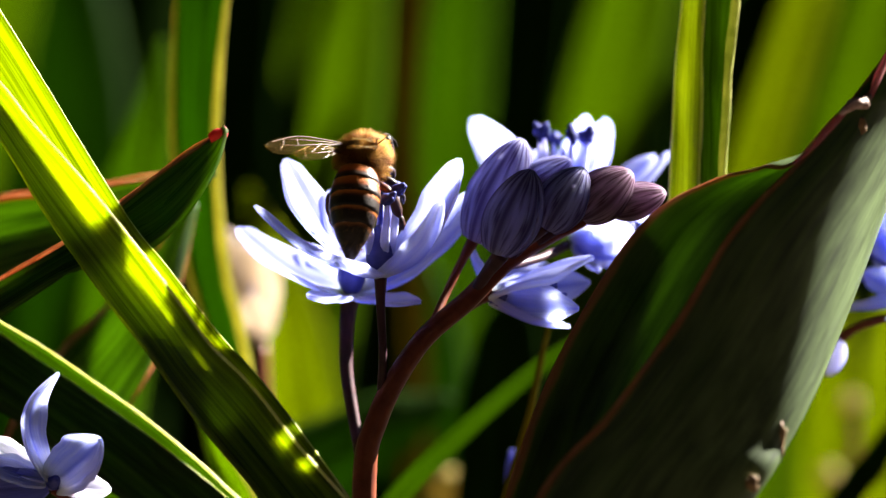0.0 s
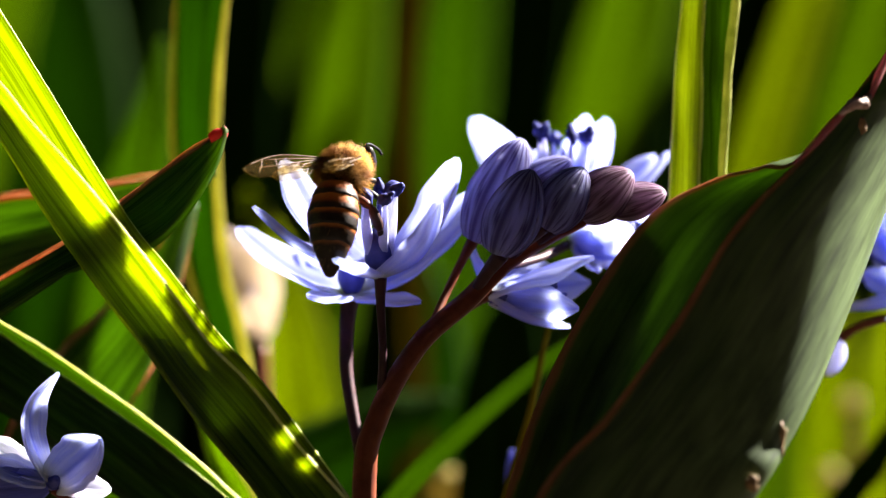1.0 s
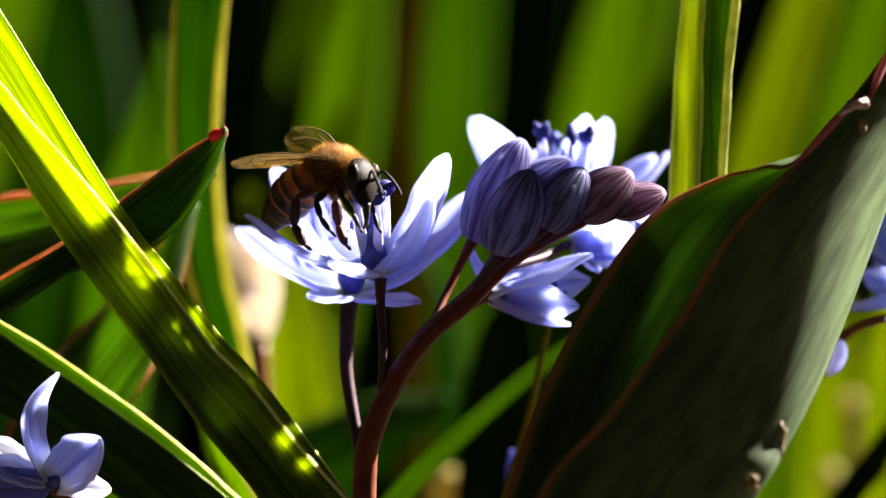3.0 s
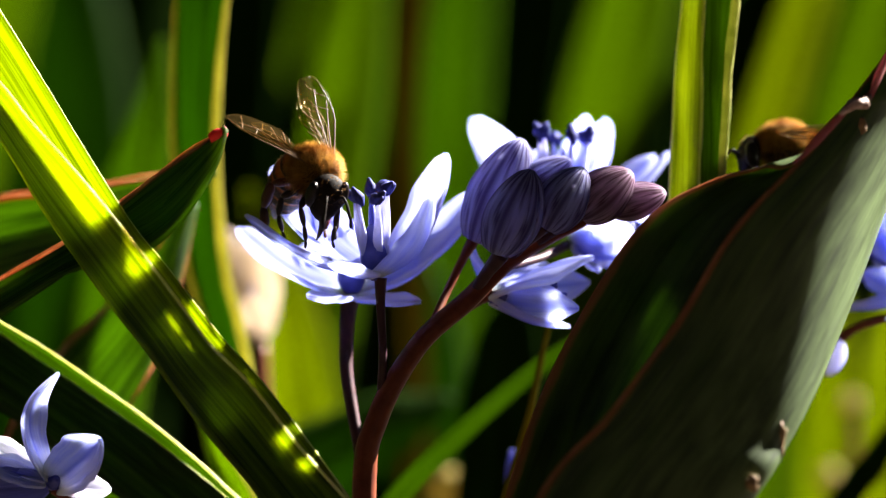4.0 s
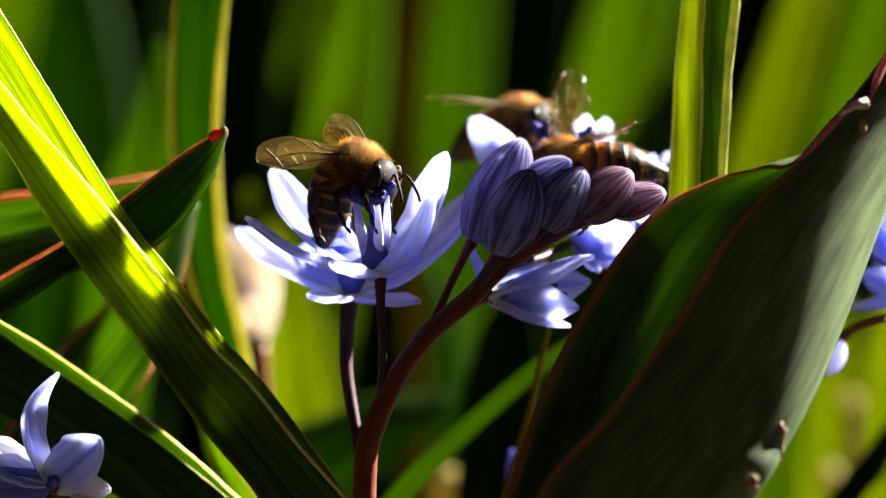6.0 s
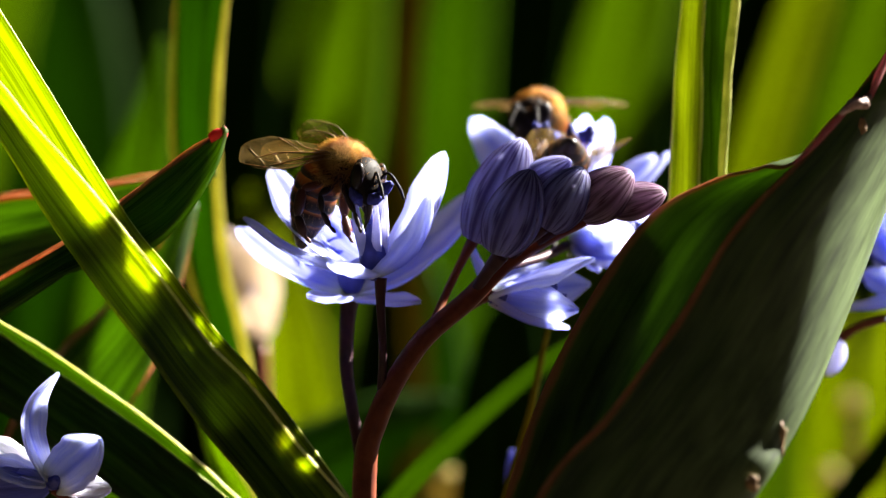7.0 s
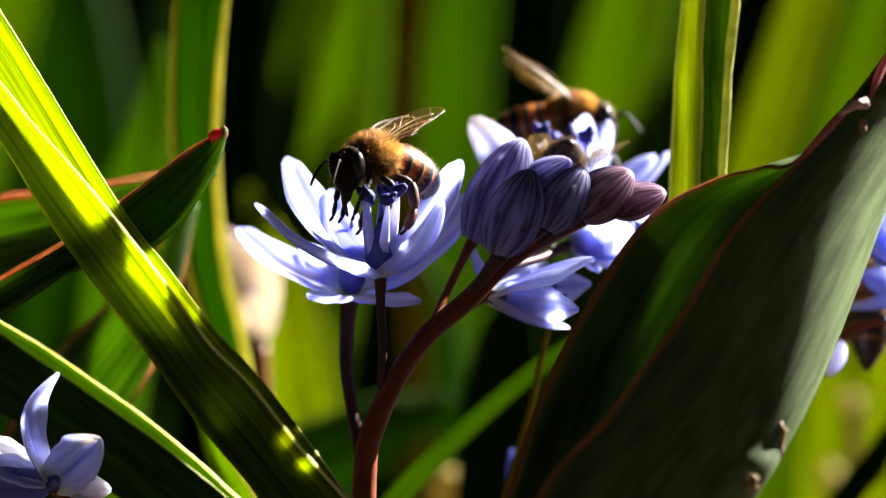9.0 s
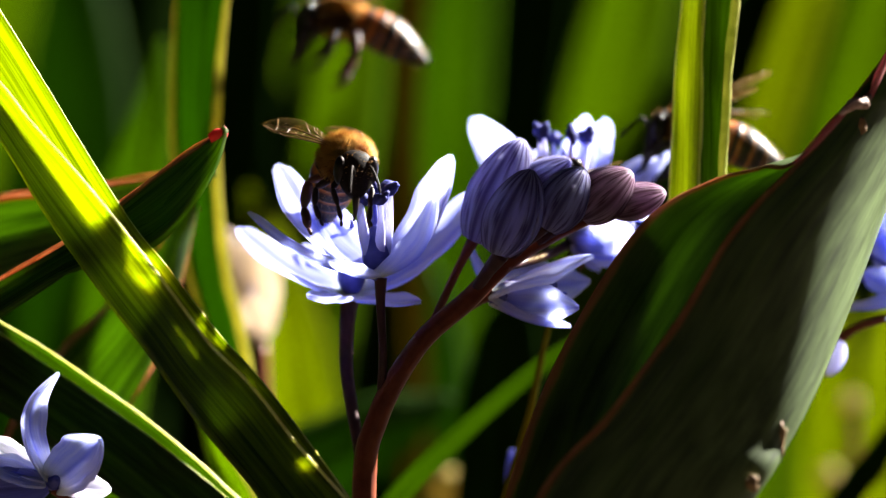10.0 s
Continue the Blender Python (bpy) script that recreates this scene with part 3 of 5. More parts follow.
def tall_leaf():
    """Upright leaf folded lengthwise: sunlit face, fold coloured for shade, pale rim for sun."""
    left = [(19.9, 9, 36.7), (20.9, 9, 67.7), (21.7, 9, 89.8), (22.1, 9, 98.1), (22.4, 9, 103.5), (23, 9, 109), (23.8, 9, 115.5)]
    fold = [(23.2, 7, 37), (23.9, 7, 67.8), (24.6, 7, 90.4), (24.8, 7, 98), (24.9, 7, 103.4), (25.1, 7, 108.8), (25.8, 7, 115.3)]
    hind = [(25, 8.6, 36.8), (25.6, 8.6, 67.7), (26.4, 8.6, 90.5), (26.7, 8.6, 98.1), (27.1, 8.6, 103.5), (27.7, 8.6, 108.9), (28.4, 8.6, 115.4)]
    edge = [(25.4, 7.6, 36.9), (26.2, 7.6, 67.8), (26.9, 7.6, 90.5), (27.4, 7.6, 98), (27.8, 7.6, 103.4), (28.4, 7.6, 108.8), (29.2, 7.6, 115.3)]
    ob = leaf("strap_leaf", pleated([left, fold], 0.5, 60, 12, (0.5,)), LEAF_TALL, left[0], "tall upright strap leaf, sunlit yellow-green with a shade-coloured fold", edge=EDGE_PALE, rim=(0.08, 0.05))
    # shade on the fold and sun on the rim are put into their materials
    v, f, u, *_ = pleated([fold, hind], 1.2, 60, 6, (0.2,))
    part("fold", mesh("fold", v, f, LEAF_MID, u, None, left[0]), ob, left[0], "folded half of the leaf, its shade put into a darker green")
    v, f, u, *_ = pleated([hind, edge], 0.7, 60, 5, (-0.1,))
    part("rim", mesh("rim", v, f, EDGE_TALL, u, None, left[0]), ob, left[0], "ribbed rim, the sun on it put into its pale green")


tall_leaf()
leaf("strap_leaf", strap([(-16.4, 26, 44), (-4.9, 26, 59.3), (2.1, 26, 66.3), (9.9, 27, 72.9), (17.2, 28, 78.1)], [2.0, 2.3, 2.2, 1.8, 0.4], (0.6, 0, -0.8), 0.4), LEAF_MID,
     (-16.4, 26, 44), "narrow green blade slanting behind the flower stem")
leaf("strap_leaf", strap([(38.5, 60, 42.4), (45, 60, 54.7), (48.9, 60, 59.9), (52.8, 60, 65.7), (57.9, 60, 74.7)], [3, 3.4, 3.2, 2.8, 0.5], (0.8, 0, 0.6), 0.4), LEAF_DARK_SHADE,
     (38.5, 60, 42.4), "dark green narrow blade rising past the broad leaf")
leaf("strap_leaf", strap([(3.1, 16, 37.1), (5.4, 16, 56.1), (6.7, 16, 62.2), (8.6, 16, 68.9), (9.7, 17, 73.9), (11.3, 18, 80.6)], [0.9, 0.9, 0.8, 0.7, 0.6, 0.2], (0.9, 0.3, 0.1), 0.3), LEAF_DRY,
     (3.1, 16, 37.1), "thin brownish blade standing close behind the broad leaf")


def scars(parent):
    """Brown healed spots and a torn place on the rim of the broad leaf."""
    for c, r in (((37.7, -8.1, 96.1), (0.5, 0.16, 0.7)), ((29.7, -13.4, 68.4), (0.45, 0.2, 1.7)), ((28.3, -13.4, 71), (0.5, 0.15, 0.5)), ((27, -16.2, 64.6), (0.4, 0.2, 0.9))):
        v, f, u = egg(c, *r, 12, 14)
        v += np.array([noise.noise_vector(Vector(q) * 1.5) for q in v]) * (0.4, 0.06, 0.45)
        part("scar", mesh("scar", v, f, SCAR, u, None, c), parent, c, "brown healed scar")
    v, f, u = tube([(35.5, -9, 97), (36.3, -8.7, 97.7), (37.3, -8.2, 98.1), (38.1, -7.8, 98.2), (38.6, -7.4, 98.7)], [0.15, 0.42, 0.6, 0.55, 0.2], 16, 9)
    v += np.array([noise.noise_vector(Vector(q) * 2.0) for q in v]) * 0.22
    for line, r in (([(31.3, -10.6, 92.6), (33.1, -9.9, 94.3), (34.8, -9.2, 96.1), (36.3, -8.5, 97.6)], [0.1, 0.34, 0.42, 0.3]), ([(38.6, -7.4, 98.5), (39.3, -7, 100.4), (40.4, -6.2, 102.5), (42.7, -4.8, 106)], [0.2, 0.4, 0.36, 0.25])):
        tv, tf, tu = tube(line, r, 24, 10)
        part("rosy_rim", mesh("rosy_rim", tv, tf, RIM_ROSY, tu, None, line[0]), parent, line[0], "swollen rosy pink rim")
    part("torn_rim", mesh("torn_rim", v, f, RIM_TORN, u, None, (36.3, -9.3, 97.7)), parent, (36.3, -9.3, 97.7), "dry pale torn place on the rim")


BROAD = leaf("broad_leaf", channel_blade(
    [(0.8, -22, 46.1), (8.1, -18, 63.4), (15, -16, 71.1), (20.5, -14, 78.3), (25.8, -12.4, 86.7), (32.6, -9.8, 93.6), (36.5, -8, 97.7), (39.1, -6.6, 99.9), (45, -2.5, 109.5)],
    [(10.5, -19, 43.2), (26.6, -15, 62.8), (30.3, -12, 67.8), (33.7, -8.5, 73.4), (38.4, -0.5, 82.4), (42.3, 7, 90.4), (44.9, 10.5, 96), (47, 12, 101), (52, 15, 110.1)],
    [(0.3, -4, 43.2), (5.7, -1, 61.8), (9.4, 2, 72.3), (14.3, 3.4, 81.3), (19.6, 4.8, 88.2), (25.5, 6.6, 91.4), (29.9, 6.4, 92.7), (34.6, 5, 94.3), (47.8, 10, 110.7)], 0.7, 90, 81, 0.2, full=True, curl=0.6), LEAF_BROAD,
    (0.8, -22, 46.1), "broad folded dark green leaf with a reddish edge", "", EDGE_RUST, (0.2, 0.09))
scars(BROAD)


# ---- the squills
def stamens(parent, base, up, spread, reach, count=6, seed=1):
    """White filaments with dark blue anthers round the middle of a flower."""
    rnd = random.Random(seed)
    base, up = np.array(base, float), np.array(up, float)
    up /= np.linalg.norm(up)
    a = np.cross(up, (0.3, 0.9, 0.1))
    a /= np.linalg.norm(a)
    b = np.cross(up, a)
    for i in range(count):
        w = 2 * math.pi * (i + rnd.uniform(-0.2, 0.2)) / count
        out = a * math.cos(w) + b * math.sin(w)
        h = reach * rnd.uniform(0.88, 1.08)
        top = base + up * h + out * spread * rnd.uniform(0.8, 1.1)
        v1 = tube([base + out * 0.5, base + up * h * 0.5 + out * spread * 0.7, top], [0.55, 0.45, 0.14], 14, 8, 0.5)
        along = out * rnd.uniform(0.2, 0.8) + up * rnd.uniform(0.2, 0.9) + np.array((rnd.uniform(-0.7, 0.7), rnd.uniform(-0.5, 0.5), 0))
        along /= np.linalg.norm(along)
        side = np.cross(along, up)
        lobes = [(*v1, 0)]
        for q in (-1, 1):
            c = top + side * 0.17 * q
            lobes.append((*tube([c - along * 1.0 + up * rnd.uniform(-0.3, 0.2), c - along * 0.3 + up * 0.12, c + along * 0.25 + up * rnd.uniform(0, 0.2), c + along * 0.95 + up * rnd.uniform(-0.4, 0.3)], [0.14, 0.62, 0.52, 0.14], 10, 7), 1))
        v, f, u, k = joined(lobes)
        part("stamen", mesh("stamen", v, f, [FILAMENT, ANTHER], u, k, base), parent, base)


def flower(parent, base, up, tepals, mats=(PETAL,), stamen=(2.2, 5.5), seed=1, ovary=1.0, blunt=1.0):
    """An open squill: a mesh of ovary, style and receptacle that carries tepals and stamens."""
    base, up = np.array(base, float), np.array(up, float)
    up = up / np.linalg.norm(up)
    h = 1.0 if ovary > 0.5 else 0.25
    v1 = tube([base - up * 0.4, base + up * 0.3, base + up * 1.6 * h, base + up * 3.6 * h, base + up * 4.8 * h], [0.45, 0.8, 1.4 * ovary, 1.1 * ovary, 0.35], 16, 12)
    v2 = tube([base + up * 4.4, base + up * 7.4], [0.36, 0.18], 8, 8)
    v, f, u, k = joined([(*v1, 0), (*v2, 0)] if ovary > 0.5 else [(*v1, 0)])
    fl = part("flower", mesh("flower", v, f, [OVARY], u, k, base), parent, base)
    for i, (tip, width, sag, cup, hook, *facing) in enumerate(tepals):
        tip = np.array(tip, float)
        way = tip - base
        inner = np.array(facing[0], float) if facing else up - way / np.linalg.norm(way) * 0.2
        start = base + (way - up * way.dot(up)) / np.linalg.norm(way) * 0.5
        v, f, u = tepal(start, tip, inner, width, sag, cup, hook, blunt=blunt)
        part("tepal", mesh("tepal", v, f, mats[i % len(mats)], u, None, base), fl, base)
    if stamen:
        stamens(fl, base + up * 0.5, up, *stamen, 6, seed)
    return fl


def bud(parent, base, tip, width, mat, seed=1):
    """A closed bud of overlapping tepals round a core."""
    base, tip = np.array(base, float), np.array(tip, float)
    x = tip - base
    length = np.linalg.norm(x)
    x /= length
    a = np.cross(x, (0.1, 1, 0.2))
    a /= np.linalg.norm(a)
    b = np.cross(x, a)
    s = np.linspace(0, 1, 16)
    core = tube([base, base + x * length * 0.15, base + x * length * 0.45, base + x * length * 0.8, tip - x * length * 0.04], [width * 0.12, width * 0.26, width * 0.32, width * 0.22, width * 0.04], 18, 14)
    bd = part("bud", mesh("bud", *core[:2], mat, core[2], None, base), parent, base)
    for i in range(6):
        w = 2 * math.pi * (i + 0.15 * seed) / 6
        half = 0.72 if i % 2 else 0.6
        r_out = (1.08 if i % 2 else 0.98) * (1 + 0.05 * math.sin(seed * 3.1 + i * 2.3))
        u = np.linspace(-1, 1, 9)
        p = np.zeros((16, 9, 3))
        for k in range(16):
            prof = width / 2 * r_out * (math.sqrt(max(0.0, 1 - (abs(s[k] - 0.42) / (0.585 if s[k] > 0.42 else 0.48)) ** 1.75) ** (1.3 if s[k] > 0.42 else 1)) * 0.97 + 0.03)
            for j in range(9):
                an = w + u[j] * half * max(0.86, math.sin(math.pi * min(1, 0.12 + 0.86 * s[k])) ** 0.5)
                ridge = 1 + 0.10 * (1 - abs(u[j]) * 2.2 if abs(u[j]) < 0.45 else 0)
                p[k, j] = base + x * length * s[k] + (a * math.cos(an) + b * math.sin(an)) * prof * ridge
        v, f, uv = sheet(p, 0.28)
        part("tepal", mesh("tepal", v, f, mat, uv, None, base), bd, base)
    return bd


def rod(parent, name, points, radii, mat, n=30):
    v, f, u = tube(points, radii, n)
    return part(name, mesh(name, v, f, mat, u, None, points[0]), parent, points[0])


def main_squill():
    base = (-4.4, 2, -0.4)
    sq = thing("squill", base, "squill with two open lilac flowers, violet buds and red-brown stem", "flower")
    rod(sq, "stalk", [base, (-6.6, 2, 34.2), (-7.4, 2, 61.5), (-6.1, 1, 69.2), (-2.3, 1, 76), (2.4, 1, 80.3), (6.1, 2, 83.9), (10.9, 3, 86.6), (15.8, 4, 88.7)],
        [1.3, 1.25, 1.15, 1.05, 0.95, 0.95, 0.9, 0.7, 0.4], STEM, 60)
    rod(sq, "pedicel", [(-5.7, 1, 71.9), (-5.6, 0, 75.6), (-5.8, 0, 79.8), (-5.8, 0, 82.3)], [0.45, 0.4, 0.42, 0.6], PEDICEL)
    rod(sq, "pedicel", [(-7.5, 3, 63.3), (-8.1, 5, 66.9), (-9.2, 7, 73.2), (-9.2, 8, 77.5), (-8.9, 8, 80.5)], [0.55, 0.55, 0.65, 0.7, 0.9], PEDICEL)
    rod(sq, "pedicel", [(-1, 1, 77.9), (0.3, 3, 80.8), (1.7, 4, 83.7), (2.9, 5, 85.9)], [0.4, 0.38, 0.4, 0.6], STEM)
    rod(sq, "pedicel", [(-0.7, 2, 77.1), (1.9, 4, 79.2), (3.5, 5, 80.2), (4.9, 6, 80.9)], [0.5, 0.5, 0.5, 0.7], STEM)
    rod(sq, "pedicel", [(2.8, 1, 80.8), (4.1, 0, 82.8), (5.4, -1, 84.5)], [0.5, 0.6, 0.8], PEDICEL, 16)
    rod(sq, "pedicel", [(5.6, 2, 83.5), (7.7, 1, 85.6), (9.5, 0, 87.2)], [0.5, 0.5, 0.7], PEDICEL, 16)
    rod(sq, "pedicel", [(8.8, 2, 85.6), (11.4, 2, 87.2), (13.5, 1, 88.5)], [0.4, 0.4, 0.6], PEDICEL, 16)
    rod(sq, "pedicel", [(5.6, 3, 83.2), (9.5, 8, 84.2), (12.4, 13, 85.6)], [0.4, 0.4, 0.5], PEDICEL, 16)
    rod(sq, "pedicel", [(6.2, 3, 83.9), (8.8, 8, 85.6), (11.4, 13, 87.4)], [0.4, 0.4, 0.5], PEDICEL, 16)
    # the flower that the bee visits
    first = flower(sq, (-6.1, 0, 82.5), (-0.05, -0.12, 1), [
        ((-16.1, 9, 92.9), 4.3, 0.10, 0.2, 0.05), ((-17.9, -4, 88.1), 1.8, 0.09, 0.5, 0.06), ((0.5, 5, 94), 3.7, 0.13, 0.3, 0.0),
        ((-0.7, -4, 89.6), 3.1, 0.18, 0.45, 0.12), ((-9.9, -7, 83.8), 2.2, 0.06, 0.3, 0.1), ((-11.6, 9, 90.2), 3.2, 0.12, 0.3, 0.05)], stamen=(1.9, 7.0), seed=3, blunt=0.8)
    flower(sq, (-8.8, 8, 80.6), (0.02, -0.25, 1), [
        ((-20.1, 13, 86.9), 4.2, 0.07, 0.25, 0.08), ((3, 16, 90.6), 3.5, 0.10, 0.25, 0.05), ((-2.2, 3, 80), 2.8, 0.05, 0.2, 0.0),
        ((-13.6, 15, 85.4), 3.2, 0.10, 0.25, 0.05), ((2.2, 10, 87.6), 3.6, 0.10, 0.25, 0.0), ((-12.3, 2, 80.4), 2.6, 0.05, 0.25, 0)], stamen=None, seed=4, blunt=0.85)
    # the flower behind the buds, turned up, a half hidden one beside it, and the nodding one below
    flower(sq, (11.4, 13, 87.5), (0.05, 0.15, 1), [
        ((2.8, 18, 98), 3.4, 0.04, 0.2, 0.05, (-0.45, -0.85, 0.1)), ((14.1, 16, 98.2), 4.6, 0.10, 0.3, 0.05), ((16.3, 20, 98), 3.6, 0.10, 0.3, 0.05),
        ((21.3, 22, 94.3), 2.6, 0.04, 0.2, 0.05, (-0.3, -0.7, 0.6)), ((22.9, 24, 94.7), 2.0, 0.1, 0.25, 0.0), ((9.1, 20, 94.8), 3.0, 0.1, 0.25, 0)], (PETAL,), (2.6, 8.2), 6, 1.0, 0.8)
    flower(sq, (12.6, 13, 85.7), (1, -0.35, 0.1), [
        ((18.2, 7, 86.6), 3.2, 0.10, 0.3, 0.1), ((16.4, 9, 84.2), 3.0, 0.10, 0.3, 0.05), ((20.6, 12, 87.9), 2.6, 0.1, 0.3, 0.0),
        ((17.3, 16, 88.8), 2.8, 0.1, 0.3, 0.0), ((15.2, 12, 82.9), 2.8, 0.1, 0.3, 0.0)], (PETAL,), (1.8, 5.5), 9)
    nodding = flower(sq, (4.4, 6, 80.5), (1, -0.12, 0.02), [
        ((14.3, 4, 84.1), 4.6, 0.05, 0.15, 0.0), ((14.2, 9, 81.7), 3.2, 0.06, 0.3, 0.0), ((12.7, 2, 79.4), 3.2, 0.05, 0.25, 0.0),
        ((12, 5, 77.6), 3.0, 0.10, 0.3, 0.0), ((2.6, 9, 85.5), 2.4, 0.05, 0.3, 0.0), ((10.3, 11, 83.4), 2.8, 0.1, 0.3, 0.0)], (PETAL,), (1.8, 5.0), 7, 1.0, 1.25)
    bud(sq, (3.2, 5, 85.8), (7.5, 4, 95.3), 5.2, BUD, 1)
    bud(sq, (5.0, -1, 84.8), (8.1, -2.5, 92.2), 4.8, BUD, 2)
    bud(sq, (7.5, 4, 90.5), (11.9, 3, 93.3), 3.0, BUD, 4)
    bud(sq, (9.7, 0, 87.0), (13.0, -1, 92.4), 4.2, BUD, 3)
    bud(sq, (12.9, 1, 88.2), (17.5, 0, 92.1), 4.0, BUD_TIP, 5)
    bud(sq, (15.8, 2, 88.7), (20.7, 1, 90.3), 3.1, BUD_TIP, 6)
    return sq, first, nodding


SQUILL, FIRST_FLOWER, NODDING_FLOWER = main_squill()


def side_squills():
    base = (54.4, 19, -2.9)
    sq = thing("squill", base, "lilac squill flower beside the broad leaf", "flower")
    rod(sq, "stalk", [base, (53.9, 19, 42.2), (51.6, 19, 67), (49.4, 19, 78.3)], [1.1, 1.0, 0.9, 0.8], STEM)
    rod(sq, "pedicel", [(48.8, 19, 79.4), (43.6, 18, 78), (40.9, 18, 77.1), (39, 18, 75.7)], [0.5, 0.45, 0.45, 0.6], STEM)
    flower(sq, (47.8, 19, 80.8), (-0.75, -0.3, 0.5), [
        ((43.4, 20, 91.3), 4, 0.1, 0.25, 0.05), ((41.4, 15, 82.9), 3.4, 0.1, 0.3, 0.0), ((39.4, 14, 79.2), 3.2, 0.05, 0.3, 0.0),
        ((46.2, 24, 93.1), 4, 0.1, 0.25, 0.0), ((43.4, 21, 86.2), 3.6, 0.1, 0.25, 0.0), ((43.7, 12, 78.5), 3.2, 0.08, 0.25, 0.0)], stamen=None, seed=11)
    bud(sq, (38.9, 18, 76), (38.2, 17.5, 72.5), 2.6, PETAL_WHITE, 2)
    base = (-18.8, -4, 4.4)
    sq = thing("squill", base, "lilac squill flower low beside the strap leaves", "flower")
    rod(sq, "stalk", [base, (-19.9, -4, 40.6), (-23, -4, 58.7), (-28.7, 1, 60.7), (-33.3, 0, 61.2), (-36.1, -1, 62.8)], [1.1, 1.0, 0.8, 0.6, 0.5], STEM)
    flower(sq, (-36.2, -1, 63.2), (0.45, -0.7, 0.5), [
        ((-36.3, -2, 73.6), 2.2, 0.30, 0.4, 0.7, (0.8, -0.6, 0.1)), ((-31.5, -4, 67.5), 3.6, 0.16, 0.45, -0.25), ((-42.9, 1, 67.4), 2.4, 0.05, 0.3, 0.0),
        ((-42.4, -2, 65.5), 2.2, 0.05, 0.3, 0.0), ((-31.1, 2, 62.5), 2.2, 0.05, 0.3, 0.0), ((-42.3, -3, 62.7), 3.0, 0.1, 0.3, 0.0)], (PETAL, PETAL, PETAL_WHITE, PETAL, PETAL_WHITE, PETAL_DEEP), stamen=None, seed=12, ovary=0.45)
    base = (-20.3, 60, 16.5)
    sq = thing("squill", base, "pale faded squill flower far behind, out of focus", "flower")
    rod(sq, "stalk", [base, (-20.2, 60, 55.3), (-20.8, 60, 74.1)], [1.0, 0.9, 0.8], STEM)
    flower(sq, (-20.9, 60, 74.3), (-0.1, -0.5, 1), [
        ((-25, 62, 87.3), 3.0, 0.1, 0.3, 0.0), ((-22.2, 60, 86.9), 2.6, 0.1, 0.3, 0.0), ((-19.7, 58, 81.2), 2.2, 0.1, 0.3, 0.0),
        ((-23.6, 66, 85.7), 2.6, 0.1, 0.3, 0.0), ((-19.8, 64, 83.8), 2.2, 0.1, 0.3, 0.0), ((-21.7, 52, 80), 2.2, 0.1, 0.3, 0.0)], (PETAL_CREAM,), stamen=None, seed=14)
    base = (8.7, 34, 22.1)
    sq = thing("squill", base, "lilac squill bud half hidden behind the broad leaf", "flower")
    rod(sq, "stalk", [base, (8, 34, 51.8), (7.1, 34, 60.1)], [0.7, 0.6, 0.5], STEM)
    bud(sq, (7.1, 34, 60), (7.3, 34, 63.8), 0.7, PETAL_DEEP, 3)


def soft_spots():
    """Straw heads on added stalks deep among the leaves, stand-ins for bright spots."""
    # the last two stand for blurred highlights on the leaves
    for top, r, mat in (((1.3, 105, 53.5), 3.2, SPOT_STRAW), ((56.5, 150, 51.8), 1.7, SPOT_STRAW), ((56.9, 130, 63.4), 1.5, SPOT_STRAW)):
        base = (top[0] + 3, top[1], 0)
        sq = thing("seed_head", base, "straw head on an added stalk, standing in for a soft bright spot", "flower", "dry flower heads")
        rod(sq, "stalk", [base, (top[0] + 1, top[1], top[2] * 0.6), top], [0.8, 0.7, 0.6], STEM)
        v, f, u = egg(top, r, r, r * 0.9, 12, 16)
        v += np.array([noise.noise_vector(Vector(q) * 0.7) for q in v]) * 0.6
        part("head", mesh("head", v, f, mat, u, None, top), sq, top)


soft_spots()

side_squills()

# ---- bees
def hair_material(name, a, b):
    n = Nodes(name)
    c = n.ramp(n.noise(n.place(1.0), 600.0, 2.0), (0.35, a), (0.65, b))
    glow = n.add("ShaderNodeGamma")
    n.put(c, glow.inputs[0])
    glow.inputs[1].default_value = 0.6
    return n.done(n.blend(0.55, n.principled(c, 0.5, None, 0.15), n.translucent(glow.outputs[0])))


def abdomen_material():
    n = Nodes("bee_abdomen")
    v = n.channel(n.uv(1, 1), 1)
    wob = n.math("MULTIPLY", n.math("SUBTRACT", n.noise(n.place(1.0), 900.0, 3.0), 0.5), 0.035)
    p = n.math("FRACT", n.math("MULTIPLY", n.math("ADD", v, wob), 6.0))
    wide = n.ramp(p, (0.0, (0.40, 0.13, 0.018)), (0.45, (0.26, 0.06, 0.010)), (0.66, (0.03, 0.014, 0.008)), (0.97, (0.014, 0.009, 0.007)))
    slim = n.ramp(p, (0.0, (0.36, 0.13, 0.02)), (0.16, (0.20, 0.055, 0.010)), (0.26, (0.018, 0.010, 0.007)), (0.97, (0.012, 0.008, 0.006)))
    band = n.mix(n.ramp(v, (0.32, (0, 0, 0)), (0.40, (1, 1, 1))), wide, slim)
    tail = n.ramp(v, (0.55, (0, 0, 0)), (0.82, (1, 1, 1)))
    c = n.mix(tail, band, (0.02, 0.012, 0.008))
    nor = n.bump(n.noise(n.place(1.0), 5000.0, 2.0), 0.5, 0.00005)
    return n.done(n.principled(c, 0.42, nor, 0.25))


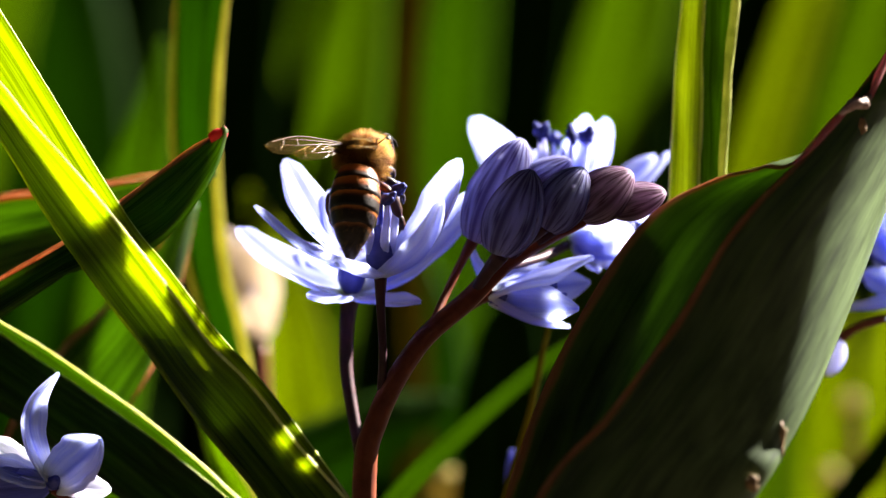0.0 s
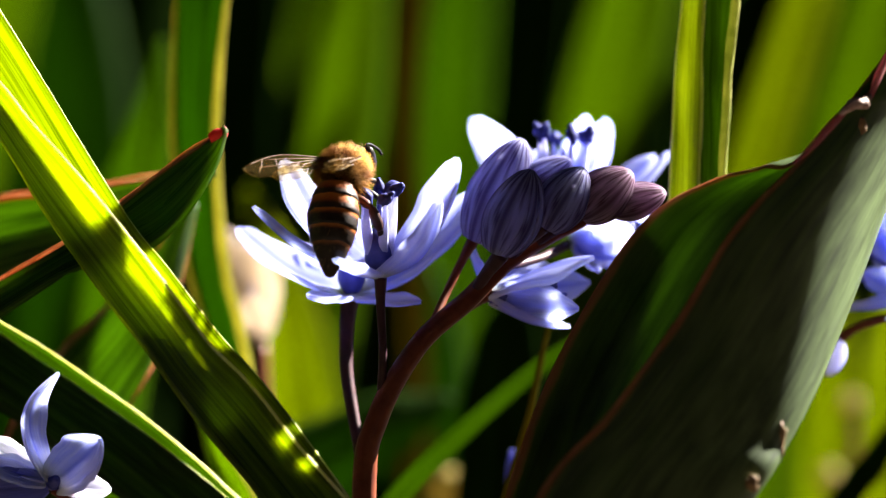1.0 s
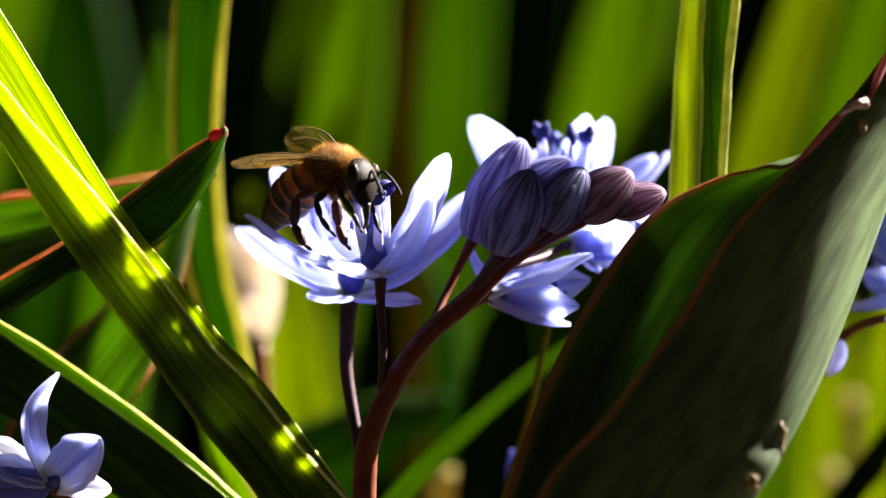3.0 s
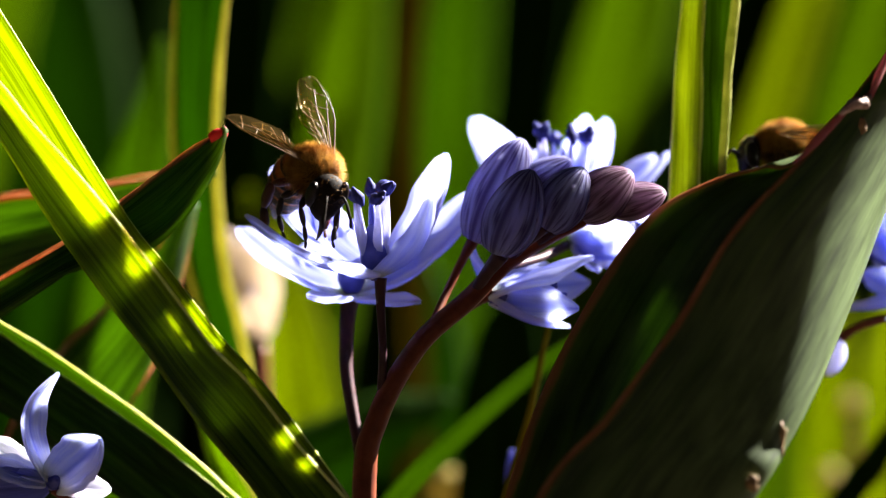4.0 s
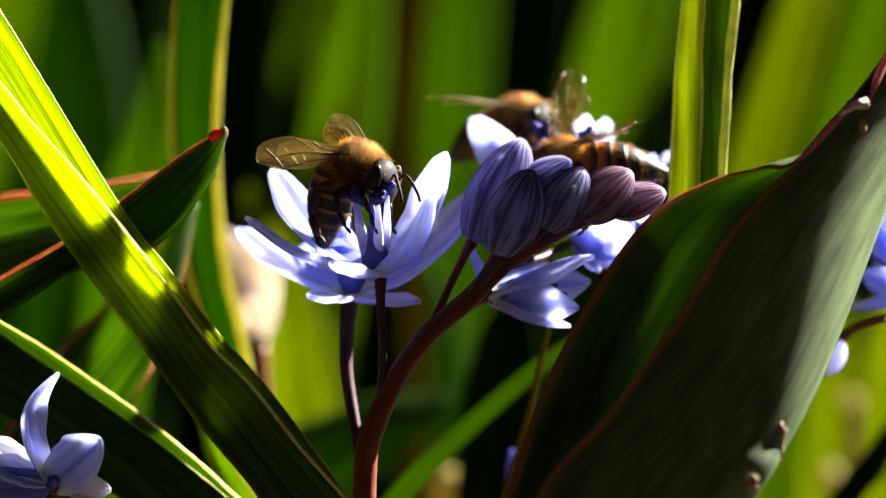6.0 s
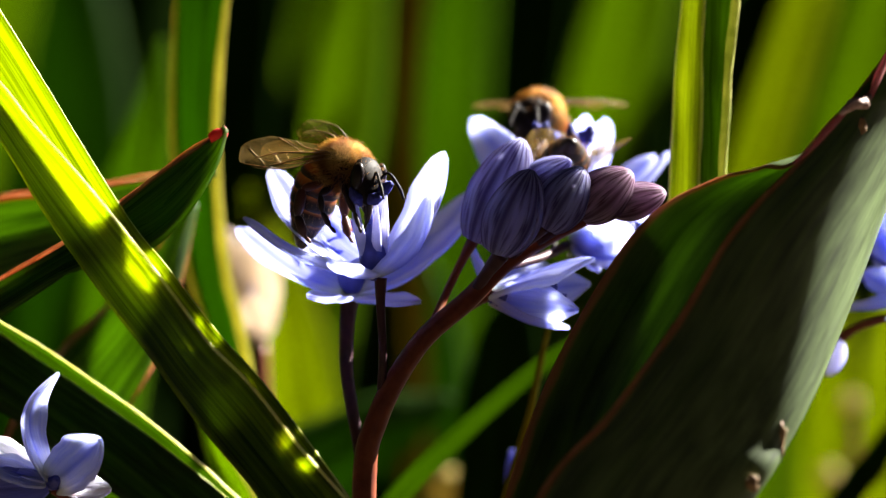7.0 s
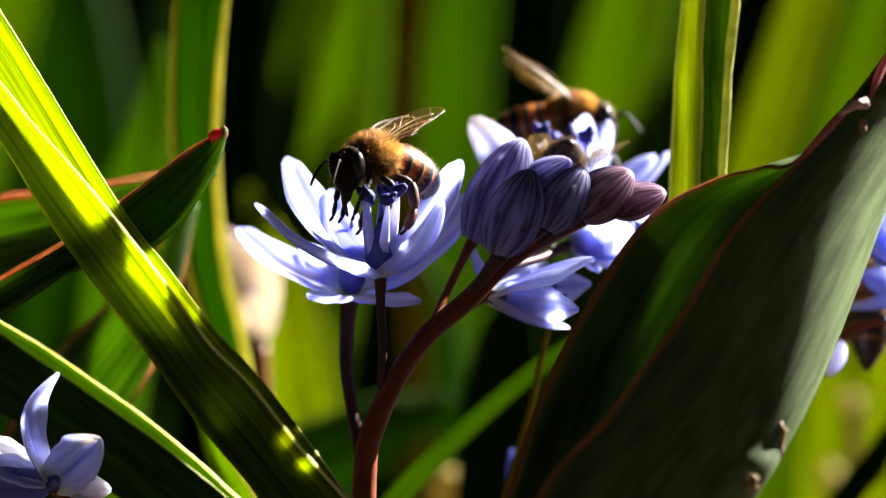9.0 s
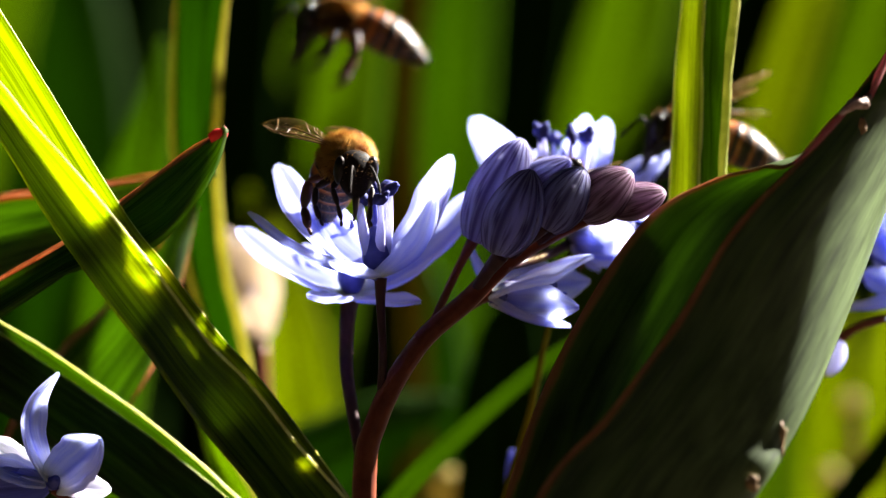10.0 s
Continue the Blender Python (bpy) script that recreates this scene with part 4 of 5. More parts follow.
def wing_material():
    n = Nodes("bee_wing")
    k = n.noise(n.place(1.0), 700.0, 3.0)
    t = n.add("ShaderNodeBsdfTransparent")
    n.put(n.ramp(k, (0.3, (0.84, 0.76, 0.54)), (0.7, (0.95, 0.90, 0.76))), t.inputs[0])
    nor = n.bump(k, 0.6, 0.0002)
    skin = n.blend(0.5, n.principled((0.22, 0.15, 0.06), 0.15, nor, 0.9), n.translucent((0.40, 0.28, 0.11), nor))
    return n.done(n.blend(0.07, t.outputs[0], skin))


HAIR = hair_material("bee_hair_golden", (0.18, 0.06, 0.008), (0.66, 0.36, 0.07))
HAIR_PALE = hair_material("bee_hair_tawny", (0.12, 0.05, 0.012), (0.28, 0.14, 0.04))
ABDOMEN = abdomen_material()
WING = wing_material()
VEIN = plain_material("bee_wing_vein", (0.09, 0.045, 0.015), (0.16, 0.08, 0.03), 900, 0.5)
SHELL = plain_material("bee_shell", (0.005, 0.003, 0.002), (0.013, 0.008, 0.005), 1200, 0.6, 0.08)
EYE = plain_material("bee_eye", (0.005, 0.003, 0.003), (0.014, 0.008, 0.006), 3000, 0.3, 0.2)
LEG = plain_material("bee_leg", (0.008, 0.006, 0.005), (0.03, 0.012, 0.008), 500, 0.55, 0.25)
LEG_HIND = plain_material("bee_hind_leg", (0.012, 0.007, 0.005), (0.10, 0.022, 0.012), 350, 0.5, 0.3)


def hairs(points, normals, length, radius, rnd, lean=(0, 0, 0)):
    """Fine three-sided hairs."""
    verts, faces = [], []
    for p, q in zip(points, normals):
        d = q + rnd.normal(0, 0.35, 3) + np.array(lean)
        d /= np.linalg.norm(d)
        a = np.cross(d, (0.3, 0.5, 0.8))
        a /= np.linalg.norm(a)
        b = np.cross(d, a)
        l = length * rnd.uniform(0.6, 1.25)
        k = len(verts)
        for w in (0, 2.094, 4.189):
            verts.append(p + radius * (a * math.cos(w) + b * math.sin(w)))
        verts.append(p + d * l)
        faces += [(k, k + 1, k + 3), (k + 1, k + 2, k + 3), (k + 2, k, k + 3)]
    return np.array(verts), faces


def egg_hairs(centre, radii, count, length, rnd, keep=None, lean=(0, 0, 0), radius=0.03):
    d = rnd.normal(0, 1, (count, 3))
    d /= np.linalg.norm(d, axis=1, keepdims=True)
    if keep:
        d = d[[bool(keep(q)) for q in d]]
    r = np.array(radii, float)
    nor = d / r
    nor /= np.linalg.norm(nor, axis=1, keepdims=True)
    return hairs(np.array(centre) + d * r, nor, length, radius, rnd, lean)


def wing_mesh(name, length, width, side):
    """A membrane with a stiff leading edge and branching veins; side -1: the leading edge lies at -y."""
    n, m = 26, 9
    s = np.linspace(0, 1, n)
    chord = width * np.where(s < 0.62, 0.10 + 0.90 * np.clip(s / 0.62, 0, 1) ** 0.85, np.sqrt(np.clip(1 - (np.clip(s - 0.62, 0, 1) / 0.385) ** 2.2, 0, 1)))
    lead = 0.10 * width * np.sin(np.pi * s) - 0.38 * width * np.clip((s - 0.6) / 0.4, 0, 1) ** 2.2
    trail = lead - chord
    trail[-1] = lead[-1] - 0.12 * width
    p = np.zeros((n, m, 3))
    u = np.linspace(0, 1, m)
    for i in range(n):
        p[i, :, 0] = length * s[i]
        p[i, :, 1] = side * (lead[i] + (trail[i] - lead[i]) * u)
        p[i, :, 2] = 0.12 * np.sin(u * 9 + s[i] * 2) * s[i] * 0.6 + 0.25 * math.sin(math.pi * s[i])
    pieces = [(*sheet(p, 0.03, 0.6), 0)]

    def at(a, b):
        i, j = a * (n - 1), b * (m - 1)
        return p[int(round(i)), int(round(j))]
    for line in ([(0, 0), (0.3, 0), (0.6, 0), (0.95, 0)], [(0, 0.2), (0.4, 0.2), (0.7, 0.12)], [(0, 0.4), (0.3, 0.5), (0.6, 0.45), (0.85, 0.4)],
                 [(0.35, 0.5), (0.45, 0.75), (0.55, 0.95)], [(0.1, 0.5), (0.3, 0.8), (0.4, 0.98)], [(0.6, 0.12), (0.62, 0.45)], [(0.75, 0.1), (0.78, 0.4), (0.9, 0.7)]):
        pieces.append((*tube([at(*q) for q in line], [0.07, 0.05, 0.035] if line[0][0] == 0 else [0.035, 0.03], 14, 5), 1))
    v, f, uv, k = joined(pieces)
    return mesh(name, v, f, [WING, VEIN], uv, k)


def leg_mesh(name, joints, radii, mat):
    pieces = []
    for a, b, r in zip(joints, joints[1:], radii):
        a, b = np.array(a, float), np.array(b, float)
        pieces.append((*tube([a, a + (b - a) * 0.25, a + (b - a) * 0.7, b], [r * 0.6, r, r * 1.05, r * 0.55], 10, 8), 0))
    v, f, u, k = joined(pieces)
    return mesh(name, v, f, [mat], u, k, joints[0])


def bee(label):
    """A worker bee, head along +x, its origin in the middle of the thorax."""
    rnd = np.random.RandomState(4)
    b = thing("honey_bee", (0, 0, 0), label, "bee", "honey bees")
    b.scale = (1.13, 1.13, 1.13)
    v, f, u = egg((0, 0, 0), 2.15, 1.85, 1.75)
    part("thorax", mesh("thorax", v, f, SHELL, u), b)
    # fur thinned low down, so the black shell gives the shaded side
    v, f = egg_hairs((0, 0, 0), (2.1, 1.8, 1.7), 8000, 0.9, rnd, lambda q: q[2] > -0.1 or rnd.rand() < 0.3, radius=0.032)
    part("thorax_hair", mesh("thorax_hair", v, f, HAIR), b, label="dense golden fur")
    # head
    hd = (2.95, 0, -0.35)
    v, f, u = egg(hd, 0.95, 1.75, 1.75, 12, 18)
    v[:, 0] -= 0.25 * (v[:, 2] - hd[2])
    v[:, 1] *= 1 - 0.16 * np.clip(-(v[:, 2] - hd[2]), 0, 2)
    v[:, 2] -= 0.3 * np.clip(-(v[:, 2] - hd[2]), 0, 2)
    head = part("head", mesh("head", v, f, SHELL, u, None, hd), b, hd)
    for s in (1, -1):
        v, f, u = egg((hd[0] + 0.05, s * 1.38, hd[2] + 0.15), 0.62, 0.5, 1.2, 12, 14)
        part("eye", mesh("eye", v, f, EYE, u, None, hd), head, hd)
        j = [(hd[0] + 0.85, s * 0.3, hd[2] - 0.1), (hd[0] + 1.5, s * 0.75, hd[2] + 0.75), (hd[0] + 2.6, s * 1.15, hd[2] - 0.3), (hd[0] + 3.1, s * 1.25, hd[2] - 1.1)]
        v, f, u = tube(j, [0.12, 0.11, 0.14, 0.12], 20, 7)
        part("antenna", mesh("antenna", v, f, SHELL, u, None, hd), head, hd)
    v, f, u = tube([(hd[0] + 0.6, 0, hd[2] - 1.9), (hd[0] + 0.7, 0, hd[2] - 3.0), (hd[0] + 0.5, 0, hd[2] - 4.0)], [0.35, 0.22, 0.08], 12, 8)
    part("proboscis", mesh("proboscis", v, f, LEG, u, None, hd), head, hd)
    v, f = egg_hairs((hd[0], 0, hd[2] + 0.1), (0.95, 1.5, 1.6), 160, 0.3, rnd, lambda q: abs(q[1]) < 0.75)
    part("face_hair", mesh("face_hair", v, f, HAIR_PALE, None, None, hd), head, hd)
    # abdomen: overlapping rings
    pet = (-1.9, 0, -0.2)
    n, seg = 61, 24
    verts, uvs = [], []
    for i in range(n):
        s = i / (n - 1)
        r = 2.15 * (math.sin(math.pi * min(1, 0.16 + 0.80 * s) ** 0.85) ** 0.72) * (1.0 if s < 0.5 else 1 - 0.25 * ((s - 0.5) / 0.5) ** 1.5)
        r *= 1 - 0.055 * (1 - (s * 6) % 1.0)
        if i == n - 1:
            r = 0.12
        for j in range(seg):
            w = 2 * math.pi * j / seg
            verts.append((pet[0] - 7.6 * s + 0.2, r * math.cos(w), pet[2] + 0.9 * r * math.sin(w) - 0.9 * s * s))
            uvs.append((j / seg, s))
    faces = [(i * seg + j, i * seg + (j + 1) % seg, (i + 1) * seg + (j + 1) % seg, (i + 1) * seg + j) for i in range(n - 1) for j in range(seg)]
    faces += [tuple(range(seg))[::-1], tuple((n - 1) * seg + j for j in range(seg))]
    abdo = part("abdomen", mesh("abdomen", verts, faces, ABDOMEN, uvs, None, pet), b, pet, "dark abdomen banded with amber rings")
    va = np.array(verts).reshape(n, seg, 3)
    pts, nor = [], []
    for i in range(2, n - 4):
        if (i / 10) % 1.0 < 0.45:
            for j in range(seg):
                for q in range(1):
                    p = va[i, j] + rnd.uniform(-0.12, 0.12, 3)
                    c = np.array((va[i, j, 0] + 0.3, 0, va[i, :, 2].mean()))
                    d = va[i, j] - c
                    pts.append(p)
                    nor.append(d / np.linalg.norm(d) * 0.5 + np.array((-0.9, 0, 0)))
    v, f = hairs(pts, nor, 0.42, 0.018, rnd)
    part("abdomen_hair", mesh("abdomen_hair", v, f, HAIR_PALE, None, None, pet), abdo, pet)
    # legs, folded under the body
    for s in (1, -1):
        fore = [(1.3, s * 0.9, -1.3), (2.4, s * 1.7, -1.9), (3.3, s * 1.4, -3.1), (3.9, s * 1.2, -4.2), (4.3, s * 1.3, -4.6)]
        part("foreleg", leg_mesh("foreleg", fore, [0.28, 0.25, 0.2, 0.13], LEG), b, fore[0])
        mid = [(0.2, s * 1.1, -1.5), (0.3, s * 2.5, -2.3), (1.0, s * 2.7, -3.6), (1.8, s * 2.4, -4.6), (2.4, s * 2.3, -5.0)]
        part("middle_leg", leg_mesh("middle_leg", mid, [0.32, 0.28, 0.24, 0.14], LEG), b, mid[0])
        hind = [(-1.0, s * 1.1, -1.5), (-1.7, s * 2.6, -2.2), (-1.5, s * 2.9, -4.4), (-0.5, s * 2.7, -5.9), (0.2, s * 2.6, -6.3)]
        part("hind_leg", leg_mesh("hind_leg", hind, [0.36, 0.46, 0.4, 0.16], LEG_HIND), b, hind[0])
        w = part("forewing", wing_mesh("forewing", 8.1, 2.9, -s * 1.0 if s > 0 else 1.0), b, (0.5, s * 1.2, 1.2))
        h = part("hindwing", wing_mesh("hindwing", 5.7, 2.2, -s * 1.0 if s > 0 else 1.0), b, (-0.4, s * 1.2, 1.0))
    return b


def bee_parts(b):
    left, right, abdo, head = [], [], None, None
    for o in b.children:
        kind = o.name.split(".")[0]
        if kind in ("forewing", "hindwing"):
            (left if o.location.y > 0 else right).append(o)
        elif kind == "abdomen":
            abdo = o
        elif kind == "head":
            head = o
    return left, right, abdo, head


BEE = bee("honey bee with golden fur gathering on the lilac flower")
BEE_BUDS = copy_thing(BEE, pose(0, 0, 0))
tagged(BEE_BUDS, "honey bee that lands behind the violet buds")
BEE_FAR = copy_thing(BEE, pose(0, 0, 0))
tagged(BEE_FAR, "honey bee on the upturned lilac flower, out of focus")
BEE_LATE = copy_thing(BEE, pose(0, 0, 0))
tagged(BEE_LATE, "honey bee on the squill beside the broad leaf")


def at(p, heading, pitch=0, roll=0):
    """A bee at p (millimetres); heading 0 along +x, 90 away from the camera's side; pitch lifts the head."""
    m = Matrix.Translation(Vector(p) * MM) @ pose(0, 0, 0, 0, 0, heading) @ pose(0, 0, 0, 0, -pitch, 0) @ pose(0, 0, 0, roll, 0, 0)
    return m


def wing_rows(wing, rows, left):
    """Rows of seconds, sweep (0 folded back, 90 straight out), lift and twist."""
    k = 1 if left else -1
    out = []
    lag = 8 if wing.name.startswith("hind") else 0
    for t, sweep, lift, twist in rows:
        turn = pose(0, 0, 0, 0, 0, k * (180 - sweep + lag)) @ pose(0, 0, 0, 0, -lift, 0) @ pose(0, 0, 0, -k * twist, 0, 0)
        out.append((t, Matrix.Translation(wing.location) @ turn))
    return out


def keyed_bee(b, rows, left_rows, right_rows, bend):
    walk(b, [(t, at(*r)) for t, *r in rows])
    left, right, abdo, _ = bee_parts(b)
    for w in left:
        walk(w, wing_rows(w, left_rows, True))
    for w in right:
        walk(w, wing_rows(w, right_rows, False))
    place = Matrix.Translation(abdo.location)
    walk(abdo, [(t, place @ pose(0, 0, 0, 0, -d, 0)) for t, d in bend])


def flutter(t0, t1, rest_before, rest_after, step=0.0667):
    """Wing rows that beat between t0 and t1."""
    rows = [rest_before]
    t, up = t0, True
    while t < t1:
        rows.append((round(t, 3), 80, 45 if up else -10, 10 if up else -20))
        t, up = t + step, not up
    return rows + [rest_after]


def motions():
    keyed_bee(BEE, [
        (0.0, (-7.4, -1, 93.2), 76, 26, 0), (0.2, (-8.9, -1, 92.5), 62, 28, 0), (0.4, (-7.3, -1, 92.6), 70, 30, 0), (0.6, (-7.7, -1, 92.1), 72, 28, 0),
        (0.8, (-8, -1, 92.6), 70, 28, 0), (1.0, (-9.2, -2, 91.9), 72, 30, 0), (1.2, (-9.4, -2, 91.7), 55, 32, 0), (1.4, (-11.6, -4.5, 90.8), 15, 33, 0),
        (1.6, (-11.3, -4.5, 90.8), 8, 30, 0), (1.8, (-9.4, -4.5, 90.9), 4, 8, 0), (2.0, (-10.2, -4.5, 90.9), 4, 18, 0), (2.2, (-10.7, -4.5, 91.1), 2, 14, 0),
        (2.4, (-10.1, -4.5, 91.9), 0, 3, 0), (2.5, (-9.9, -4.5, 92.1), -2, 3, 0), (2.7, (-10.1, -2, 91.8), -15, -5, 0), (3.2, (-10, -2, 92.3), -50, -4, 0),
        (3.8, (-9.8, -1, 92.9), -84, -10, 0), (3.9, (-10.4, -1, 92.4), -76, -22, 0), (4.0, (-11.9, -1, 92.1), -62, -34, 0), (4.2, (-12.7, 2, 91.1), -42, 4, 0),
        (4.5, (-12.3, 3, 91.3), -48, 6, 0), (4.8, (-11.9, 3, 91.4), -40, 8, 0), (5.0, (-11.6, 3, 91.4), -34, 8, 0), (5.1, (-9.7, 1, 92.2), -10, 8, 0),
        (5.3, (-8.8, 1, 92.3), -6, 6, 0), (5.5, (-8.1, 1, 92.9), -30, -8, 0), (5.7, (-7.6, 1, 92.6), -36, -16, 0), (6.3, (-8.9, 1, 92.6), -34, -10, 0),
        (6.8, (-9.9, 1, 92.2), -32, -6, 0), (7.0, (-9.4, 1, 92.6), -40, -12, 0), (7.2, (-9.3, 1, 92.2), -52, -14, 0), (7.5, (-7.6, 1, 93.1), -44, -26, 0),
        (7.8, (-7.6, 1, 93.2), -38, -18, 0), (8.0, (-6.8, 2, 93.7), -95, -18, 0), (8.1, (-6.5, 2, 93.8), -110, -16, 0), (8.2, (-6.1, 2, 93.6), -135, -12, 0),
        (8.4, (-5.2, 2, 92.9), -142, -12, 0), (8.6, (-5.8, 2, 92.9), -142, -12, 0), (8.8, (-6.3, 1, 93.1), -138, -10, 0), (9.0, (-6.6, 1, 93.4), -134, -8, 0),
        (9.2, (-6.4, 1, 93.7), -128, -8, 0), (9.4, (-10.2, 0, 92.6), -88, -14, 0), (9.6, (-10.1, 0, 92.6), -80, -14, 0), (9.8, (-10.3, 0, 92.9), -62, -12, 0), (10.0, (-9.0, 0, 93.3), -72, -14, 0)],
        [(0, 50, 20, 10), (1.2, 45, 18, 10), (1.4, 20, 15, 40), (1.8, 18, 8, 40), (2.2, 15, 2, 50), (2.5, 15, 4, 50), (2.7, 24, 16, 55), (3.3, 20, 25, 20), (3.8, 14, 32, 0), (4.0, 8, 30, 0), (4.2, 25, 12, 40),
         (4.6, 15, -10, 30), (5.0, 20, 4, 35), (5.3, 26, 16, 60), (5.7, 26, 22, 60), (6.8, 28, 12, 60), (7.2, 12, 22, 20), (7.5, 18, 16, 30), (7.8, 15, 12, 30), (8.0, 22, 22, 0), (8.2, 25, 26, -10),
         (8.4, 25, 34, -25), (8.8, 22, 22, -25), (9.0, 12, 12, -20), (9.2, 28, 20, 0), (9.4, 6, 18, 0), (9.8, 10, 22, 10), (10, 10, 0, 0)],
        [(0, 22, 25, -10), (1.2, 22, 22, 0), (1.4, 20, 6, 50), (1.8, 22, -6, 60), (2.2, 22, -6, 60), (2.5, 24, -10, 60), (2.7, 30, -6, 50), (3.3, 40, 0, 0), (3.8, 40, 10, -10), (4.0, 45, 2, 0), (4.2, 40, -28, -40),
         (4.6, 32, -44, -60), (5.0, 34, -42, -70), (5.3, 45, -24, -75), (5.7, 48, -22, -72), (6.8, 50, -22, -75), (7.2, 55, -18, -60), (7.5, 55, -20, -60), (7.8, 52, -14, -60), (8.0, 32, 8, 0), (8.2, 18, 26, 10),
         (8.4, 35, 52, 20), (8.8, 30, 42, 20), (9.0, 14, 14, 20), (9.2, 15, 22, 0), (9.4, 32, 2, -10), (9.8, 38, 0, -30), (10, 40, 0, -20)],
        [(0, 40), (1.2, 40), (1.4, 42), (1.8, 58), (2.2, 56), (2.5, 54), (2.7, 36), (3.3, 40), (3.8, 45), (4.2, 80), (5.0, 78), (5.3, 76), (5.7, 86), (6.3, 78), (6.8, 74), (7.2, 72), (7.5, 72), (7.8, 76), (8.0, 45), (8.4, 30), (9.0, 28), (9.2, 30), (9.4, 50), (10, 55)])
    keyed_bee(BEE_BUDS, [
        (0.0, (98, 60, 109.6), 180, 5, 0), (2.7, (67.6, 40, 104.5), 180, 5, 0), (3.6, (46.3, 14, 99.4), 182, 0, 0), (3.8, (39.3, 10, 98.4), 182, 0, 0), (4.0, (32.8, 10, 94.8), 185, -8, 0),
        (4.1, (36.8, 18, 90.7), 240, -5, 0), (4.2, (44.5, 24, 82.5), 300, 20, 0), (4.3, (43.1, 24, 78.2), 320, 40, 0), (4.4, (44.2, 22, 88.5), 230, 20, 0),
        (4.5, (39.8, 18, 98.3), 183, 0, 0), (4.6, (34.1, 20, 99.2), 182, 0, 0), (4.7, (26.1, 20, 97.4), 180, 8, 0), (4.8, (23.8, 20, 96.7), 180, 8, 0),
        (4.9, (20.1, 20, 96.1), 180, 6, 0), (5.0, (17.9, 14, 95.1), 182, 4, 0), (5.2, (16.4, 9, 95.1), 190, 2, 0), (5.4, (13.6, 8, 94.9), 200, -6, 0),
        (5.5, (11.6, 8, 93.8), 205, -6, 0), (5.7, (11.6, 8, 93.7), 205, -8, 0), (6.3, (11.1, 13, 92.2), 140, -18, 0), (6.8, (11.2, 15, 90.8), 98, -28, 0),
        (7.0, (11.2, 15, 90.8), 96, -28, 0), (7.5, (11, 15, 90.9), 96, -28, 0), (8.0, (11, 15, 90.7), 96, -28, 0), (9.0, (11, 15, 90.7), 96, -28, 0),
        (9.6, (10.4, 15, 90.9), 105, -28, 0), (9.8, (9.7, 14, 89.4), 110, -28, 0), (10.0, (9.2, 14, 88.8), 112, -28, 0)],
        flutter(3.4, 4.95, (0, 80, 20, 0), (5.1, 40, 20, 0)) + [(5.3, 35, 10, 0), (5.7, 22, 0, -20), (6.8, 20, 2, -10), (10, 20, -4, -10)],
        flutter(3.4, 4.95, (0, 80, 20, 0), (5.1, 40, 20, 0)) + [(5.3, 60, 70, 30), (5.7, 60, 72, 30), (6.8, 42, 6, 20), (10, 42, 4, 20)],
        [(0, 10), (4.2, 25), (5.0, 12), (5.5, 20), (7, -5), (10, -5)])
    keyed_bee(BEE_FAR, [
        (0.0, (107.2, 90, 66.7), 190, 0, 0), (4.5, (69.8, 80, 72.7), 190, 0, 0), (4.9, (49.5, 56, 80), 190, 10, 0), (5.0, (41.4, 48, 87.6), 190, 12, 0), (5.1, (32.5, 40, 96.6), 190, 10, 0), (5.2, (23.2, 30, 98.8), 185, 5, 0), (5.3, (17.4, 26, 102.5), 188, -4, 0),
        (5.4, (10.1, 28, 101.9), 200, 0, 0), (5.5, (6.4, 30, 98.7), 240, 0, 0), (5.6, (3.6, 30, 97.8), 300, 0, 0), (5.7, (4.9, 28, 97.7), 340, 5, 0), (6.2, (8.3, 22, 98.4), 290, 0, 0),
        (6.8, (10, 22, 99), 262, 4, 0), (7.0, (9.6, 22, 98.5), 256, 2, 0), (7.4, (9.5, 22, 99), 262, 4, 0), (7.9, (9.3, 22, 99.1), 275, 2, 0), (8.0, (10.3, 22, 98.7), 315, -8, 0),
        (8.2, (11.7, 22, 98.3), 330, -6, 0), (8.5, (12.3, 22, 98.8), 345, 0, 0), (9.0, (13.1, 22, 98.3), 352, 0, 0), (9.1, (13.3, 22, 97.8), 340, 2, 0), (9.2, (15.2, 22, 97.7), 312, 2, 0),
        (9.4, (18.2, 20, 97.4), 286, -6, 0), (9.6, (18.2, 20, 97.8), 250, -4, 0), (9.7, (16.9, 21, 98.3), 220, 0, 0), (9.9, (15.1, 24, 99.3), 190, 4, 0), (9.933, (3.3, 29, 104.6), 187, 5, 5), (9.967, (-9.3, 34, 108.8), 185, 5, 8), (10.0, (-10.9, 35, 109.4), 185, 5, 10)],
        flutter(4.7, 5.9, (0, 80, 20, 0), (6.2, 60, 20, 0)) + [(6.8, 55, 0, 0), (7.9, 55, 0, 0), (8.1, 30, 25, 0), (8.4, 20, 38, 20), (9.0, 20, 38, 20), (9.4, 25, 50, 0), (9.8, 40, 30, 0), (9.9, 80, 40, 0), (10, 80, -10, 0)],
        flutter(4.7, 5.9, (0, 80, 20, 0), (6.2, 60, 20, 0)) + [(6.8, 55, 0, 0), (7.9, 55, 0, 0), (8.1, 30, 25, 0), (8.4, 20, 34, -20), (9.0, 20, 34, -20), (9.4, 45, 20, 0), (9.8, 40, 20, 0), (9.9, 80, 40, 0), (10, 80, -10, 0)],
        [(0, 12), (6.8, 15), (9.0, 12), (10, 20)])
